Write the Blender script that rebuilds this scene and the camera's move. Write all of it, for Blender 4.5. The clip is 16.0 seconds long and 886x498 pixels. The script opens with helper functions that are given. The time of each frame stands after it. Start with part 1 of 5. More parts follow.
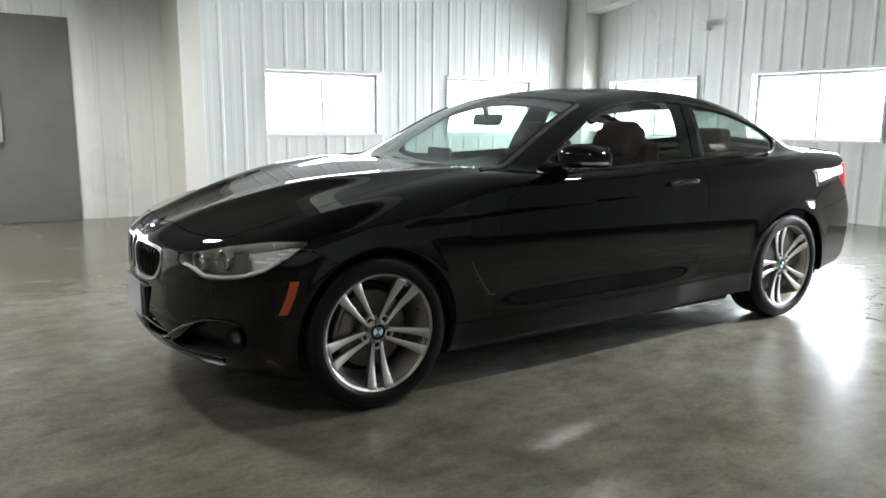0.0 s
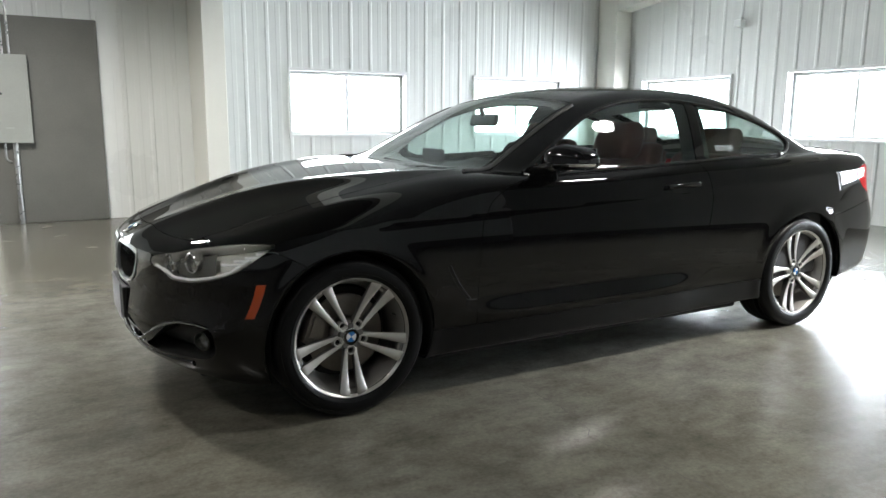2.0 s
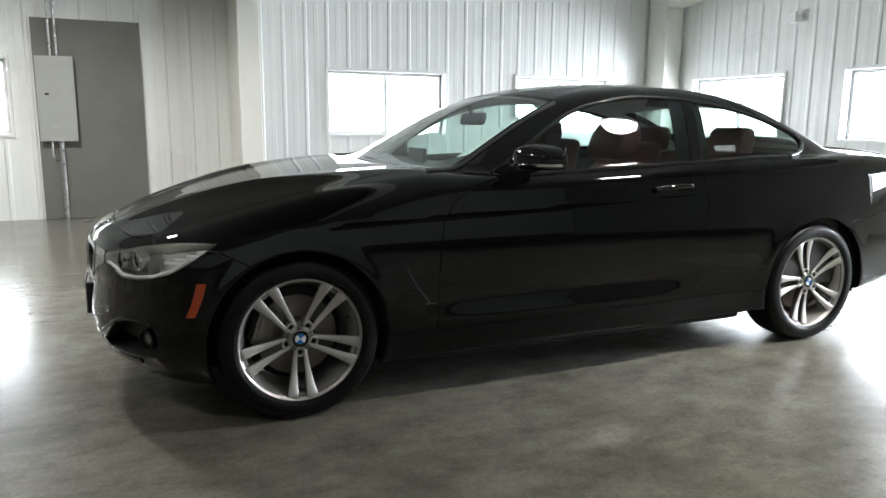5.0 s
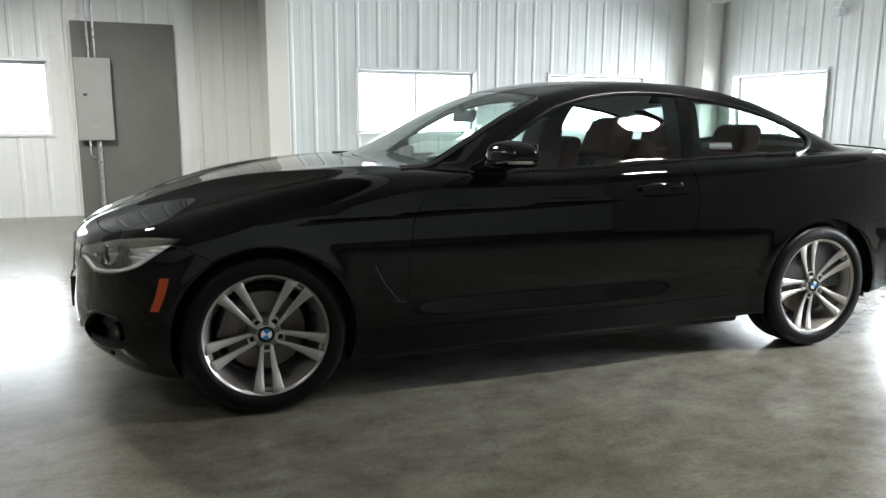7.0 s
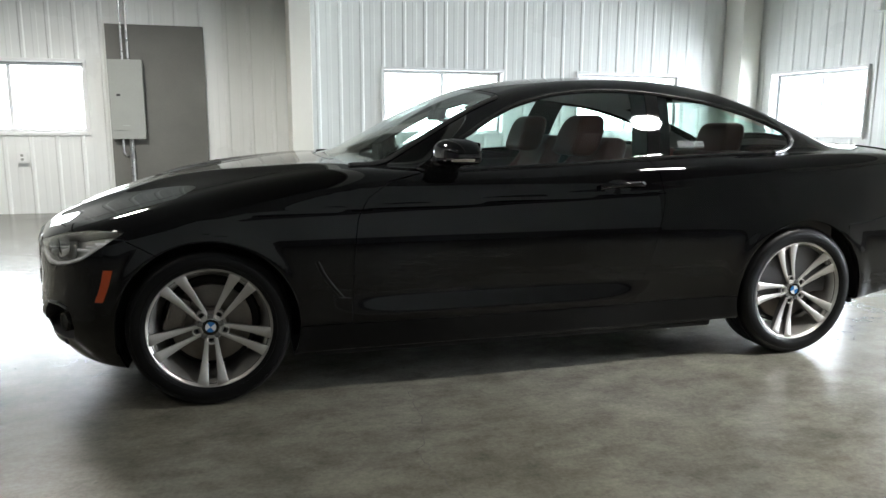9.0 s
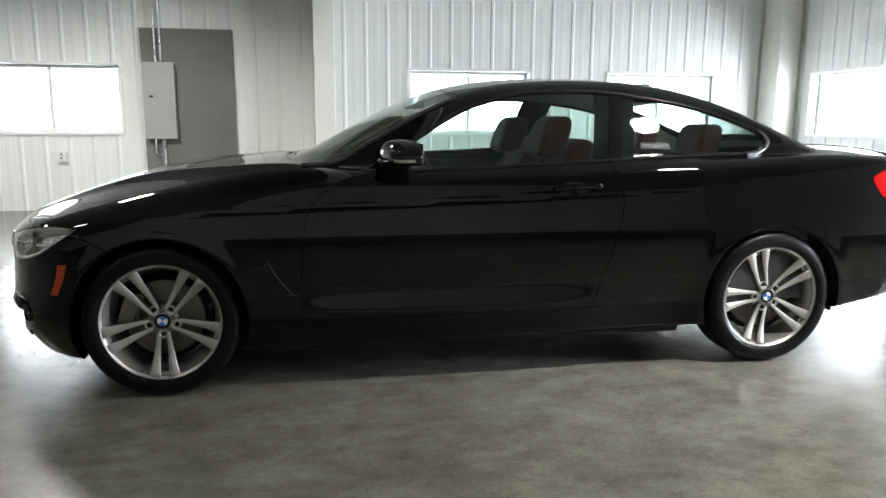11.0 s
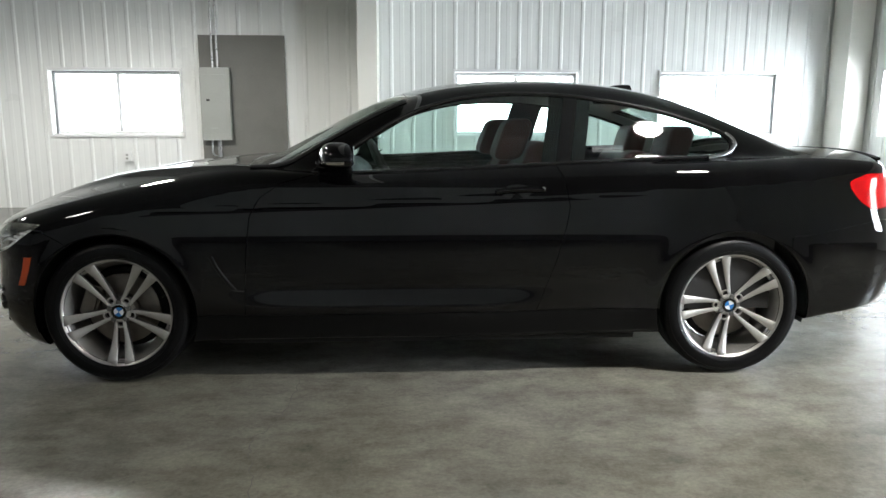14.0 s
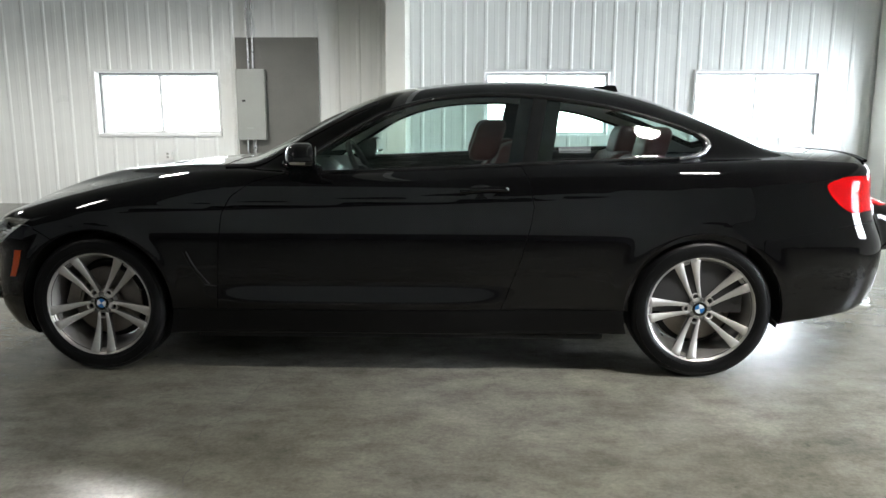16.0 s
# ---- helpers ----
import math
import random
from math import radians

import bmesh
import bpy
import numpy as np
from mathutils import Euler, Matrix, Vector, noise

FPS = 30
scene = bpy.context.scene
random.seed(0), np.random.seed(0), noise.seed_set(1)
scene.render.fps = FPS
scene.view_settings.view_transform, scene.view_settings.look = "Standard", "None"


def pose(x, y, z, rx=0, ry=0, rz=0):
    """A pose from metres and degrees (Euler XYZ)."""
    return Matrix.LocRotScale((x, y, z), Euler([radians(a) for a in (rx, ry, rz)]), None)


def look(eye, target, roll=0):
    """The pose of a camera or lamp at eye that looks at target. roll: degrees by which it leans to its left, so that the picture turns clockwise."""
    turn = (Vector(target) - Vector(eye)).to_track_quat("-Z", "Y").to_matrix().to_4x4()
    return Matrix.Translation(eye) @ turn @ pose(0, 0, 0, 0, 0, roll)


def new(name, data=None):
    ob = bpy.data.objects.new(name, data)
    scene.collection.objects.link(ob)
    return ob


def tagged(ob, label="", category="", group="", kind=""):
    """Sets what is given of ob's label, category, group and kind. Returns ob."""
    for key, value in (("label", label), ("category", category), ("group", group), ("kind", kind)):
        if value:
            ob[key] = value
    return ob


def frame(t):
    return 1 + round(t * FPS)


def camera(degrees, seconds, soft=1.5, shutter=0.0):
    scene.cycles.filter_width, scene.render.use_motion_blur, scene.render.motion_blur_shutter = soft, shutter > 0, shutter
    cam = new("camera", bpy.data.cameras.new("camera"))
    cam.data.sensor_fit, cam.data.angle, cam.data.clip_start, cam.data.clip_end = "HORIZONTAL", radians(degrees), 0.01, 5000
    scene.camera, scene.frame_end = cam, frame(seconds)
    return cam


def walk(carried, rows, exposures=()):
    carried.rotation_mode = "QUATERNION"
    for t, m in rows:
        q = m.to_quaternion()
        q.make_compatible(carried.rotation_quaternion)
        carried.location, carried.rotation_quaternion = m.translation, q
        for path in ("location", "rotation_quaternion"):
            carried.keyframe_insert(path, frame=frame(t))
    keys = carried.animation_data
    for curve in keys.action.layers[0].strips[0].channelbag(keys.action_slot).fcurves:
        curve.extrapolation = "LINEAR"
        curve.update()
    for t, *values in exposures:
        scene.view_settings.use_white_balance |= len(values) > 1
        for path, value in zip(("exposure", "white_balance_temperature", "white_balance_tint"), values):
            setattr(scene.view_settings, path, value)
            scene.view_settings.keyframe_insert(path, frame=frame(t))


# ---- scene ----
cam = camera(62.9, 16.0)
PATH = [
    (0, (-2.751, -3.403, 1.18), (-1.676, -1.753, 0.833), 0.5),
    (0.5, (-2.681, -3.427, 1.181), (-1.63, -1.76, 0.835), 0.5),
    (1, (-2.612, -3.449, 1.183), (-1.587, -1.767, 0.836), 0.4),
    (1.5, (-2.544, -3.469, 1.185), (-1.545, -1.771, 0.837), 0.4),
    (2, (-2.475, -3.481, 1.185), (-1.502, -1.768, 0.837), 0.4),
    (2.5, (-2.403, -3.49, 1.184), (-1.455, -1.763, 0.837), 0.4),
    (3, (-2.329, -3.508, 1.184), (-1.409, -1.767, 0.836), 0.4),
    (3.5, (-2.252, -3.527, 1.183), (-1.358, -1.773, 0.835), 0.4),
    (4, (-2.175, -3.551, 1.182), (-1.309, -1.782, 0.834), 0.4),
    (6.5, (-1.774, -3.671, 1.167), (-1.071, -1.832, 0.819), 0.4),
    (7, (-1.686, -3.702, 1.166), (-1.019, -1.849, 0.817), 0.3),
    (7.5, (-1.585, -3.738, 1.165), (-0.956, -1.872, 0.816), 0.3),
    (8, (-1.474, -3.774, 1.164), (-0.882, -1.895, 0.814), 0.3),
    (8.5, (-1.359, -3.813, 1.16), (-0.805, -1.923, 0.812), 0.3),
    (9, (-1.24, -3.843, 1.157), (-0.724, -1.942, 0.808), 0.3),
    (11.5, (-0.675, -3.993, 1.166), (-0.356, -2.05, 0.816), 0.2),
    (12, (-0.561, -4.016, 1.168), (-0.286, -2.066, 0.817), 0.1),
    (12.5, (-0.448, -4.035, 1.169), (-0.215, -2.079, 0.82), 0.2),
    (13, (-0.335, -4.051, 1.171), (-0.147, -2.091, 0.823), 0.1),
    (13.5, (-0.226, -4.071, 1.174), (-0.078, -2.107, 0.826), 0.1),
    (14, (-0.12, -4.094, 1.176), (-0.012, -2.128, 0.828), 0.1),
    (14.5, (-0.014, -4.118, 1.179), (0.054, -2.15, 0.83), 0.1),
    (15, (0.094, -4.124, 1.18), (0.12, -2.155, 0.831), 0.1),
    (15.5, (0.202, -4.133, 1.181), (0.187, -2.164, 0.832), 0.1),
    (16, (0.309, -4.149, 1.182), (0.254, -2.181, 0.833), 0.1),
]
walk(cam, [(t, look(eye, target, roll)) for t, eye, target, roll in PATH], [(0, 0.22), (4, 0.15), (7, 0.10), (16, 0.10)])

# ---- world, sun, large lights ----
world = bpy.data.worlds.new("overcast_sky")
scene.world = world
world.use_nodes = True
wn = world.node_tree.nodes
sky = wn.new("ShaderNodeTexSky")
sky.sky_type, sky.sun_disc = "NISHITA", False
sky.sun_elevation, sky.sun_rotation = radians(43), radians(151)
sky.air_density, sky.dust_density, sky.ozone_density = 1.0, 1.0, 1.0
wn["Background"].inputs["Strength"].default_value = 0.15
world.node_tree.links.new(sky.outputs[0], wn["Background"].inputs[0])

sun = new("sun", bpy.data.lights.new("sun", "SUN"))
sun.data.energy, sun.data.angle, sun.data.color = 1.0, radians(20), (1.0, 0.97, 0.92)
sun.matrix_world = look((0, 0, 20), (-6.0, 11.0, 8.0))

WIN_Z = (0.990, 1.837)                     # glass openings, sill and head
BACK, RIGHT = 6.04, 6.18                   # inner faces of the two window walls
LEFT, FRONT, SOUTH = -13.0, -16.0, -10.5                   # the walls that close the hall
WIN_BACK = [(-4.815, -3.105), (0.60, 2.30), (3.465, 5.16)]
# the first one is unseen, added to light the floor and reflections
WIN_RIGHT = [(-3.00, -1.35), (0.985, 2.71), (3.62, 5.31)]


def area_light(name, m, w, h, power, colour=(1, 1, 1)):
    d = bpy.data.lights.new(name, "AREA")
    d.shape, d.size, d.size_y, d.energy, d.color = "RECTANGLE", w, h, power, colour
    ob = new(name, d)
    ob.matrix_world = m
    return ob


WINDOW_POWER = 170.0
zc = sum(WIN_Z) / 2
for a, b in WIN_BACK:
    area_light("window_daylight", look(((a + b) / 2, BACK + 0.85, zc + 0.1), ((a + b) / 2, 0, zc - 1.2)), b - a + 0.6, 1.4, WINDOW_POWER * (0.6 if a < -3 else 1.3), (0.90, 0.965, 1.02))
# the added window (a < 0) gets extra power as fill light
for a, b in WIN_RIGHT:
    area_light("window_daylight", look((RIGHT + 0.85, (a + b) / 2, zc + 0.1), (0, (a + b) / 2, zc - 1.2)), b - a + 0.6, 1.4, WINDOW_POWER * (6.0 if a < 0 else 2.4), (0.89, 0.96, 1.03))
# place over the floor, power, beam and softness of each high bay lamp
LAMPS = [(2.55, -2.48, 740.0, 124, 0.85), (-4.2, -2.48, 60.0, 172, 0.25), (-3.2, 2.6, 430.0, 160, 0.5), (-6.0, 1.9, 150.0, 160, 0.5)]
RIDGE = (BACK + FRONT) / 2


def roof_at(y):
    """Height of the roof lining."""
    return 3.38 + 1.24 * (1 - abs(y - RIDGE) / (BACK - RIDGE))


def lamp_z(y):
    return min(4.05, roof_at(y) - 0.22)


for lx, ly, watts, beam, soft in LAMPS:
    bulb = new("high_bay_glow", bpy.data.lights.new("high_bay_glow", "SPOT"))
    bulb.data.spot_size, bulb.data.spot_blend = radians(beam), soft
    bulb.data.energy, bulb.data.color, bulb.data.shadow_soft_size = watts, (1.0, 0.975, 0.93), 0.20
    bulb.location = (lx, ly, lamp_z(ly) - 0.18)



# ---- materials ----
def principled(name, colour, rough, metal=0.0, **kw):
    m = bpy.data.materials.new(name)
    m.use_nodes = True
    b = m.node_tree.nodes["Principled BSDF"]
    b.inputs["Base Color"].default_value = (*colour, 1)
    b.inputs["Roughness"].default_value = rough
    b.inputs["Metallic"].default_value = metal
    for k, v in kw.items():
        b.inputs[k.replace("_", " ")].default_value = v
    return m


def nodes_of(m):
    t = m.node_tree
    return t, t.nodes, t.nodes["Principled BSDF"]


def noise_tex(m, scale, detail=4, rough=0.55, stretch=(1, 1, 1), coord="Object"):
    t, n, b = nodes_of(m)
    tc = n.new("ShaderNodeTexCoord")
    mp = n.new("ShaderNodeMapping")
    mp.inputs["Scale"].default_value = stretch
    tx = n.new("ShaderNodeTexNoise")
    tx.inputs["Scale"].default_value, tx.inputs["Detail"].default_value, tx.inputs["Roughness"].default_value = scale, detail, rough
    t.links.new(tc.outputs[coord], mp.inputs[0])
    t.links.new(mp.outputs[0], tx.inputs[0])
    return tx.outputs["Fac"]


def ramp(m, fac, stops):
    t, n, b = nodes_of(m)
    r = n.new("ShaderNodeValToRGB")
    e = r.color_ramp.elements
    while len(e) < len(stops):
        e.new(0.5)
    for k, (p, c) in zip(e, stops):
        k.position, k.color = p, (*(c if isinstance(c, tuple) else (c, c, c)), 1)
    t.links.new(fac, r.inputs[0])
    return r.outputs[0]


def mixed(m, kind, fac, a, b_):
    t, n, b = nodes_of(m)
    x = n.new("ShaderNodeMix")
    x.data_type, x.blend_type = "RGBA", kind
    for sock, v in ((x.inputs["Factor"], fac), (x.inputs["A"], a), (x.inputs["B"], b_)):
        if isinstance(v, (int, float)):
            sock.default_value = v
        elif isinstance(v, tuple):
            sock.default_value = (*v, 1)
        else:
            t.links.new(v, sock)
    return x.outputs["Result"]


def bump(m, height, strength, dist=0.002):
    t, n, b = nodes_of(m)
    x = n.new("ShaderNodeBump")
    x.inputs["Strength"].default_value, x.inputs["Distance"].default_value = strength, dist
    t.links.new(height, x.inputs["Height"])
    t.links.new(x.outputs[0], b.inputs["Normal"])


def wire(m, out, name):
    m.node_tree.links.new(out, nodes_of(m)[2].inputs[name])


def worn(name, colour, rough, spread=0.06, scale=6.0, metal=0.0, relief=0.0, grain=90.0, rspread=0.08, **kw):
    """A painted or cast surface with broad stains, fine grain and uneven gloss."""
    m = principled(name, colour, rough, metal, **kw)
    big, small = noise_tex(m, scale, 5), noise_tex(m, grain, 3)
    lo, hi = tuple(c * (1 - spread) for c in colour), tuple(min(1, c * (1 + spread)) for c in colour)
    col = ramp(m, big, [(0.3, lo), (0.7, hi)])
    col = mixed(m, "OVERLAY", 0.12, col, small)
    wire(m, col, "Base Color")
    wire(m, ramp(m, big, [(0.25, max(0.02, rough - rspread)), (0.75, rough + rspread)]), "Roughness")
    if relief:
        bump(m, small, relief)
    return m


M = {}
M["paint"] = principled("black_car_paint", (0.0018, 0.0016, 0.0018), 0.5, 0.0, Coat_Weight=1.0, Coat_Roughness=0.012, Coat_IOR=1.45, Specular_IOR_Level=0.0)
wire(M["paint"], ramp(M["paint"], noise_tex(M["paint"], 900, 2), [(0.45, (0.0014, 0.0013, 0.0014)), (0.75, (0.0035, 0.0032, 0.0036))]), "Base Color")
M["gloss_black"] = principled("gloss_black_trim", (0.006, 0.006, 0.006), 0.03)
M["skirt"] = principled("satin_black_skirt", (0.0025, 0.0025, 0.0027), 0.34, Specular_IOR_Level=0.22)
M["plastic"] = worn("black_grained_plastic", (0.012, 0.012, 0.012), 0.5, relief=0.3, grain=400)
M["rubber"] = worn("tyre_rubber", (0.0028, 0.0028, 0.0031), 0.42, 0.25, 14, relief=0.12, grain=160, Specular_IOR_Level=0.22)
M["alloy"] = worn("machined_alloy", (0.60, 0.585, 0.56), 0.38, 0.05, 9, metal=0.78, grain=300)
M["alloy_dark"] = worn("grey_painted_alloy", (0.15, 0.147, 0.14), 0.45, 0.10, 9, metal=0.6, grain=300)
M["alloy_mid"] = worn("silver_wheel_barrel", (0.46, 0.445, 0.42), 0.36, 0.08, 9, metal=0.8, grain=300)
M["chrome"] = principled("chrome", (0.78, 0.78, 0.78), 0.08, 1.0)
M["satin"] = principled("satin_chrome", (0.44, 0.44, 0.44), 0.33, 1.0)
M["dark_chrome"] = principled("dark_chrome", (0.30, 0.30, 0.30), 0.18, 1.0)
M["disc"] = worn("brake_disc_steel", (0.24, 0.215, 0.19), 0.45, 0.1, 20, metal=0.8)
M["glass"] = principled("green_tinted_car_glass", (0.80, 0.92, 0.88), 0.0, 0.0, Transmission_Weight=1.0, IOR=1.45)
M["lens"] = principled("clear_lamp_lens", (0.98, 0.98, 0.97), 0.0, 0.0, Transmission_Weight=1.0, IOR=1.18)
M["window_glass"] = principled("window_glass", (0.97, 0.985, 0.98), 0.0, 0.0, Transmission_Weight=1.0, IOR=1.3)
M["orange"] = principled("amber_reflector", (0.55, 0.075, 0.015), 0.25, Coat_Weight=0.6)
M["red"] = principled("red_lamp_lens", (0.50, 0.006, 0.008), 0.20, Coat_Weight=0.6)
M["leather"] = worn("coral_red_leather", (0.085, 0.015, 0.012), 0.45, 0.12, 8, relief=0.2, grain=250)
M["headliner"] = worn("grey_fabric_headliner", (0.42, 0.41, 0.38), 0.9, 0.06, 10, relief=0.3, grain=500)
M["interior"] = worn("dark_interior_plastic", (0.022, 0.021, 0.021), 0.55, 0.1, 9, relief=0.3, grain=300)
M["blue"] = principled("blue_enamel", (0.03, 0.16, 0.42), 0.15)
M["white_enamel"] = principled("white_enamel", (0.75, 0.76, 0.78), 0.2)
M["sticker"] = principled("pale_print", (0.45, 0.47, 0.46), 0.6)
M["well"] = worn("wheel_arch_liner", (0.010, 0.010, 0.010), 0.8)
M["plate"] = worn("pale_plate", (0.26, 0.255, 0.28), 0.45, 0.05, 12)
M["lampglow"] = principled("lamp_diffuser", (0.9, 0.9, 0.85), 0.4, 0.0, Emission_Strength=30.0, Emission_Color=(1.0, 0.95, 0.86, 1))
M["sheet"] = worn("white_painted_steel_sheet", (0.80, 0.82, 0.80), 0.30, 0.012, 0.8, relief=0.03, grain=220, rspread=0.05)
M["trim"] = worn("white_window_trim", (0.80, 0.81, 0.80), 0.40, 0.02, 3)
M["shade_strip"] = principled("dark_shade_strip", (0.20, 0.21, 0.21), 0.7)
# for strips out of view that darken what the car reflects
M["reflect_dark"] = worn("dark_reflected_strip", (0.11, 0.11, 0.115), 0.6)
M["upvc"] = principled("white_vinyl_frame", (0.82, 0.83, 0.83), 0.35)
M["column"] = worn("cream_painted_steel", (0.80, 0.80, 0.74), 0.45, 0.02, 2)
M["board"] = worn("grey_painted_plywood", (0.150, 0.150, 0.135), 0.55, 0.10, 2.5, relief=0.2, grain=60)
M["panelbox"] = worn("grey_enamelled_steel", (0.33, 0.345, 0.32), 0.42, 0.03, 5)
M["galv"] = worn("galvanised_conduit", (0.45, 0.46, 0.46), 0.30, 0.10, 30, metal=0.8)
M["ceiling"] = worn("grey_roof_lining", (0.27, 0.275, 0.27), 0.5, 0.03, 1)
M["bright_sky"] = principled("white_overcast_distance", (0.8, 0.8, 0.8), 1.0, 0.0, Emission_Strength=1.8, Emission_Color=(0.95, 0.98, 1.0, 1))
M["reflector"] = principled("lamp_reflector", (0.94, 0.94, 0.90), 0.08, 0.5)
M["lamp_grey"] = principled("silver_lamp_mask", (0.22, 0.22, 0.205), 0.08, 0.7)
M["pale_wall"] = worn("pale_painted_wall", (0.45, 0.455, 0.47), 0.6, 0.05, 1.0)
M["snow"] = worn("pale_ground", (0.75, 0.76, 0.78), 0.9, 0.05, 0.4)


def concrete():
    m = principled("polished_concrete", (0.3, 0.3, 0.28), 0.35, Specular_IOR_Level=0.5)
    big, mid = noise_tex(m, 0.45, 4, 0.5), noise_tex(m, 2.6, 7, 0.65)
    fine, swirl = noise_tex(m, 60, 6, 0.7), noise_tex(m, 1.3, 6, 0.65, (1, 2.2, 1))
    c = ramp(m, big, [(0.32, (0.112, 0.104, 0.080)), (0.50, (0.155, 0.147, 0.119)), (0.68, (0.208, 0.201, 0.176))])
    c = mixed(m, "MULTIPLY", 0.6, c, ramp(m, mid, [(0.30, 0.66), (0.50, 0.97), (0.70, 1.25)]))
    c = mixed(m, "MULTIPLY", 0.5, c, ramp(m, swirl, [(0.28, 0.66), (0.50, 0.97), (0.72, 1.25)]))
    streak = noise_tex(m, 7.0, 10, 0.74, (0.8, 1.25, 1))
    c = mixed(m, "MULTIPLY", 0.9, c, ramp(m, streak, [(0.33, 0.66), (0.47, 0.93), (0.53, 1.03), (0.68, 1.24)]))
    patch = noise_tex(m, 3.4, 9, 0.6, (1.1, 1, 1))
    c = mixed(m, "MULTIPLY", 0.55, c, ramp(m, patch, [(0.40, 0.80), (0.45, 0.99), (0.56, 1.0), (0.60, 1.18)]))
    specks = noise_tex(m, 21, 3, 0.5)
    c = mixed(m, "MULTIPLY", 0.3, c, ramp(m, specks, [(0.26, 0.35), (0.31, 1.0)]))
    c = mixed(m, "OVERLAY", 0.45, c, fine)
    wire(m, c, "Base Color")
    r = mixed(m, "MIX", 0.5, ramp(m, swirl, [(0.15, 0.17), (0.85, 0.27)]), ramp(m, mid, [(0.15, 0.16), (0.85, 0.28)]))
    wire(m, r, "Roughness")
    bump(m, mixed(m, "MIX", 0.35, mid, fine), 0.10, 0.004)
    return m


M["concrete"] = concrete()
M["crack"] = principled("crack_dirt", (0.075, 0.07, 0.06), 0.9)


# ---- mesh helpers ----
def link(name, me, mat, parent=None, label="", mats=()):
    for k in (mat, *mats):
        me.materials.append(M[k])
    ob = new(name, me)
    if parent is not None:
        ob.parent = parent
    return tagged(ob, label)


def mesh_of(verts, faces, smooth=False, normals=None):
    me = bpy.data.meshes.new("m")
    me.from_pydata([tuple(map(float, v)) for v in verts], [], [tuple(map(int, f)) for f in faces])
    me.update()
    if smooth or normals is not None:
        me.shade_smooth()
    if normals is not None:
        me.normals_split_custom_set_from_vertices([tuple(map(float, n)) for n in normals])
    return me


def part(name, bm, material, parent, label="", smooth=False):
    me = bpy.data.meshes.new(name)
    bm.to_mesh(me)
    bm.free()
    if smooth:
        me.shade_smooth()
        me.set_sharp_from_angle(angle=radians(38))
    return link(name, me, material, parent, label)


def add_box(bm, lo, hi, bevel=0.0, m=None, seg=2):
    lo, hi = Vector(lo), Vector(hi)
    g = bmesh.ops.create_cube(bm, size=1, matrix=Matrix.LocRotScale((lo + hi) / 2, None, hi - lo))
    if bevel:
        es = list({e for v in g["verts"] for e in v.link_edges})
        r = bmesh.ops.bevel(bm, geom=es, offset=bevel, segments=seg, affect="EDGES", profile=0.6)
        vs = r["verts"]
        g = {"verts": list({v for f in r["faces"] for v in f.verts} | {v for v in g["verts"] if v.is_valid})}
    if m is not None:
        bmesh.ops.transform(bm, matrix=m, verts=[v for v in g["verts"] if v.is_valid])
    return g["verts"]


def box(lo, hi, bevel=0.0, m=None, seg=2):
    bm = bmesh.new()
    add_box(bm, lo, hi, bevel, m, seg)
    return bm


def moved(bm, m):
    bmesh.ops.transform(bm, matrix=m, verts=bm.verts)
    return bm


def lathe(profile, n=48, axis="Y", closed=False):
    """Turned form: profile of (radius, along); round the world axis through the origin."""
    V, F = [], []
    k = len(profile)
    for i in range(n):
        a = 2 * math.pi * i / n
        for r, h in profile:
            p = (r * math.cos(a), h, r * math.sin(a)) if axis == "Y" else (r * math.cos(a), r * math.sin(a), h)
            V.append(p)
    for i in range(n):
        j = (i + 1) % n
        for q in range(k if closed else k - 1):
            q2 = (q + 1) % k
            F.append((i * k + q, i * k + q2, j * k + q2, j * k + q))
    bm = bmesh.new()
    vs = [bm.verts.new(v) for v in V]
    for f in F:
        try:
            bm.faces.new([vs[i] for i in f])
        except ValueError:
            pass
    bmesh.ops.remove_doubles(bm, verts=bm.verts, dist=1e-5)
    bmesh.ops.recalc_face_normals(bm, faces=bm.faces)
    return bm


def tube(points, r, n=10, closed=False):
    """A round bar along a line of points."""
    pts = [Vector(p) for p in points]
    bm = bmesh.new()
    rings = []
    up = Vector((0, 0, 1))
    for i, p in enumerate(pts):
        a = pts[i - 1] if (i or closed) else p
        b = pts[(i + 1) % len(pts)] if (i < len(pts) - 1 or closed) else p
        d = (b - a).normalized()
        s = d.cross(up)
        s = d.cross(Vector((0, 1, 0))) if s.length < 0.1 else s
        s.normalize()
        t = s.cross(d)
        rings.append([bm.verts.new(p + r * (math.cos(2 * math.pi * k / n) * s + math.sin(2 * math.pi * k / n) * t)) for k in range(n)])
    for i in range(len(rings) - (0 if closed else 1)):
        A, B = rings[i], rings[(i + 1) % len(rings)]
        for k in range(n):
            bm.faces.new((A[k], A[(k + 1) % n], B[(k + 1) % n], B[k]))
    if not closed:
        bm.faces.new(rings[0][::-1])
        bm.faces.new(rings[-1])
    bmesh.ops.recalc_face_normals(bm, faces=bm.faces)
    return bm


def empty(name, loc=(0, 0, 0), parent=None):
    ob = new(name)
    ob.location = loc
    ob.empty_display_size = 0.1
    if parent is not None:
        ob.parent = parent
    return ob


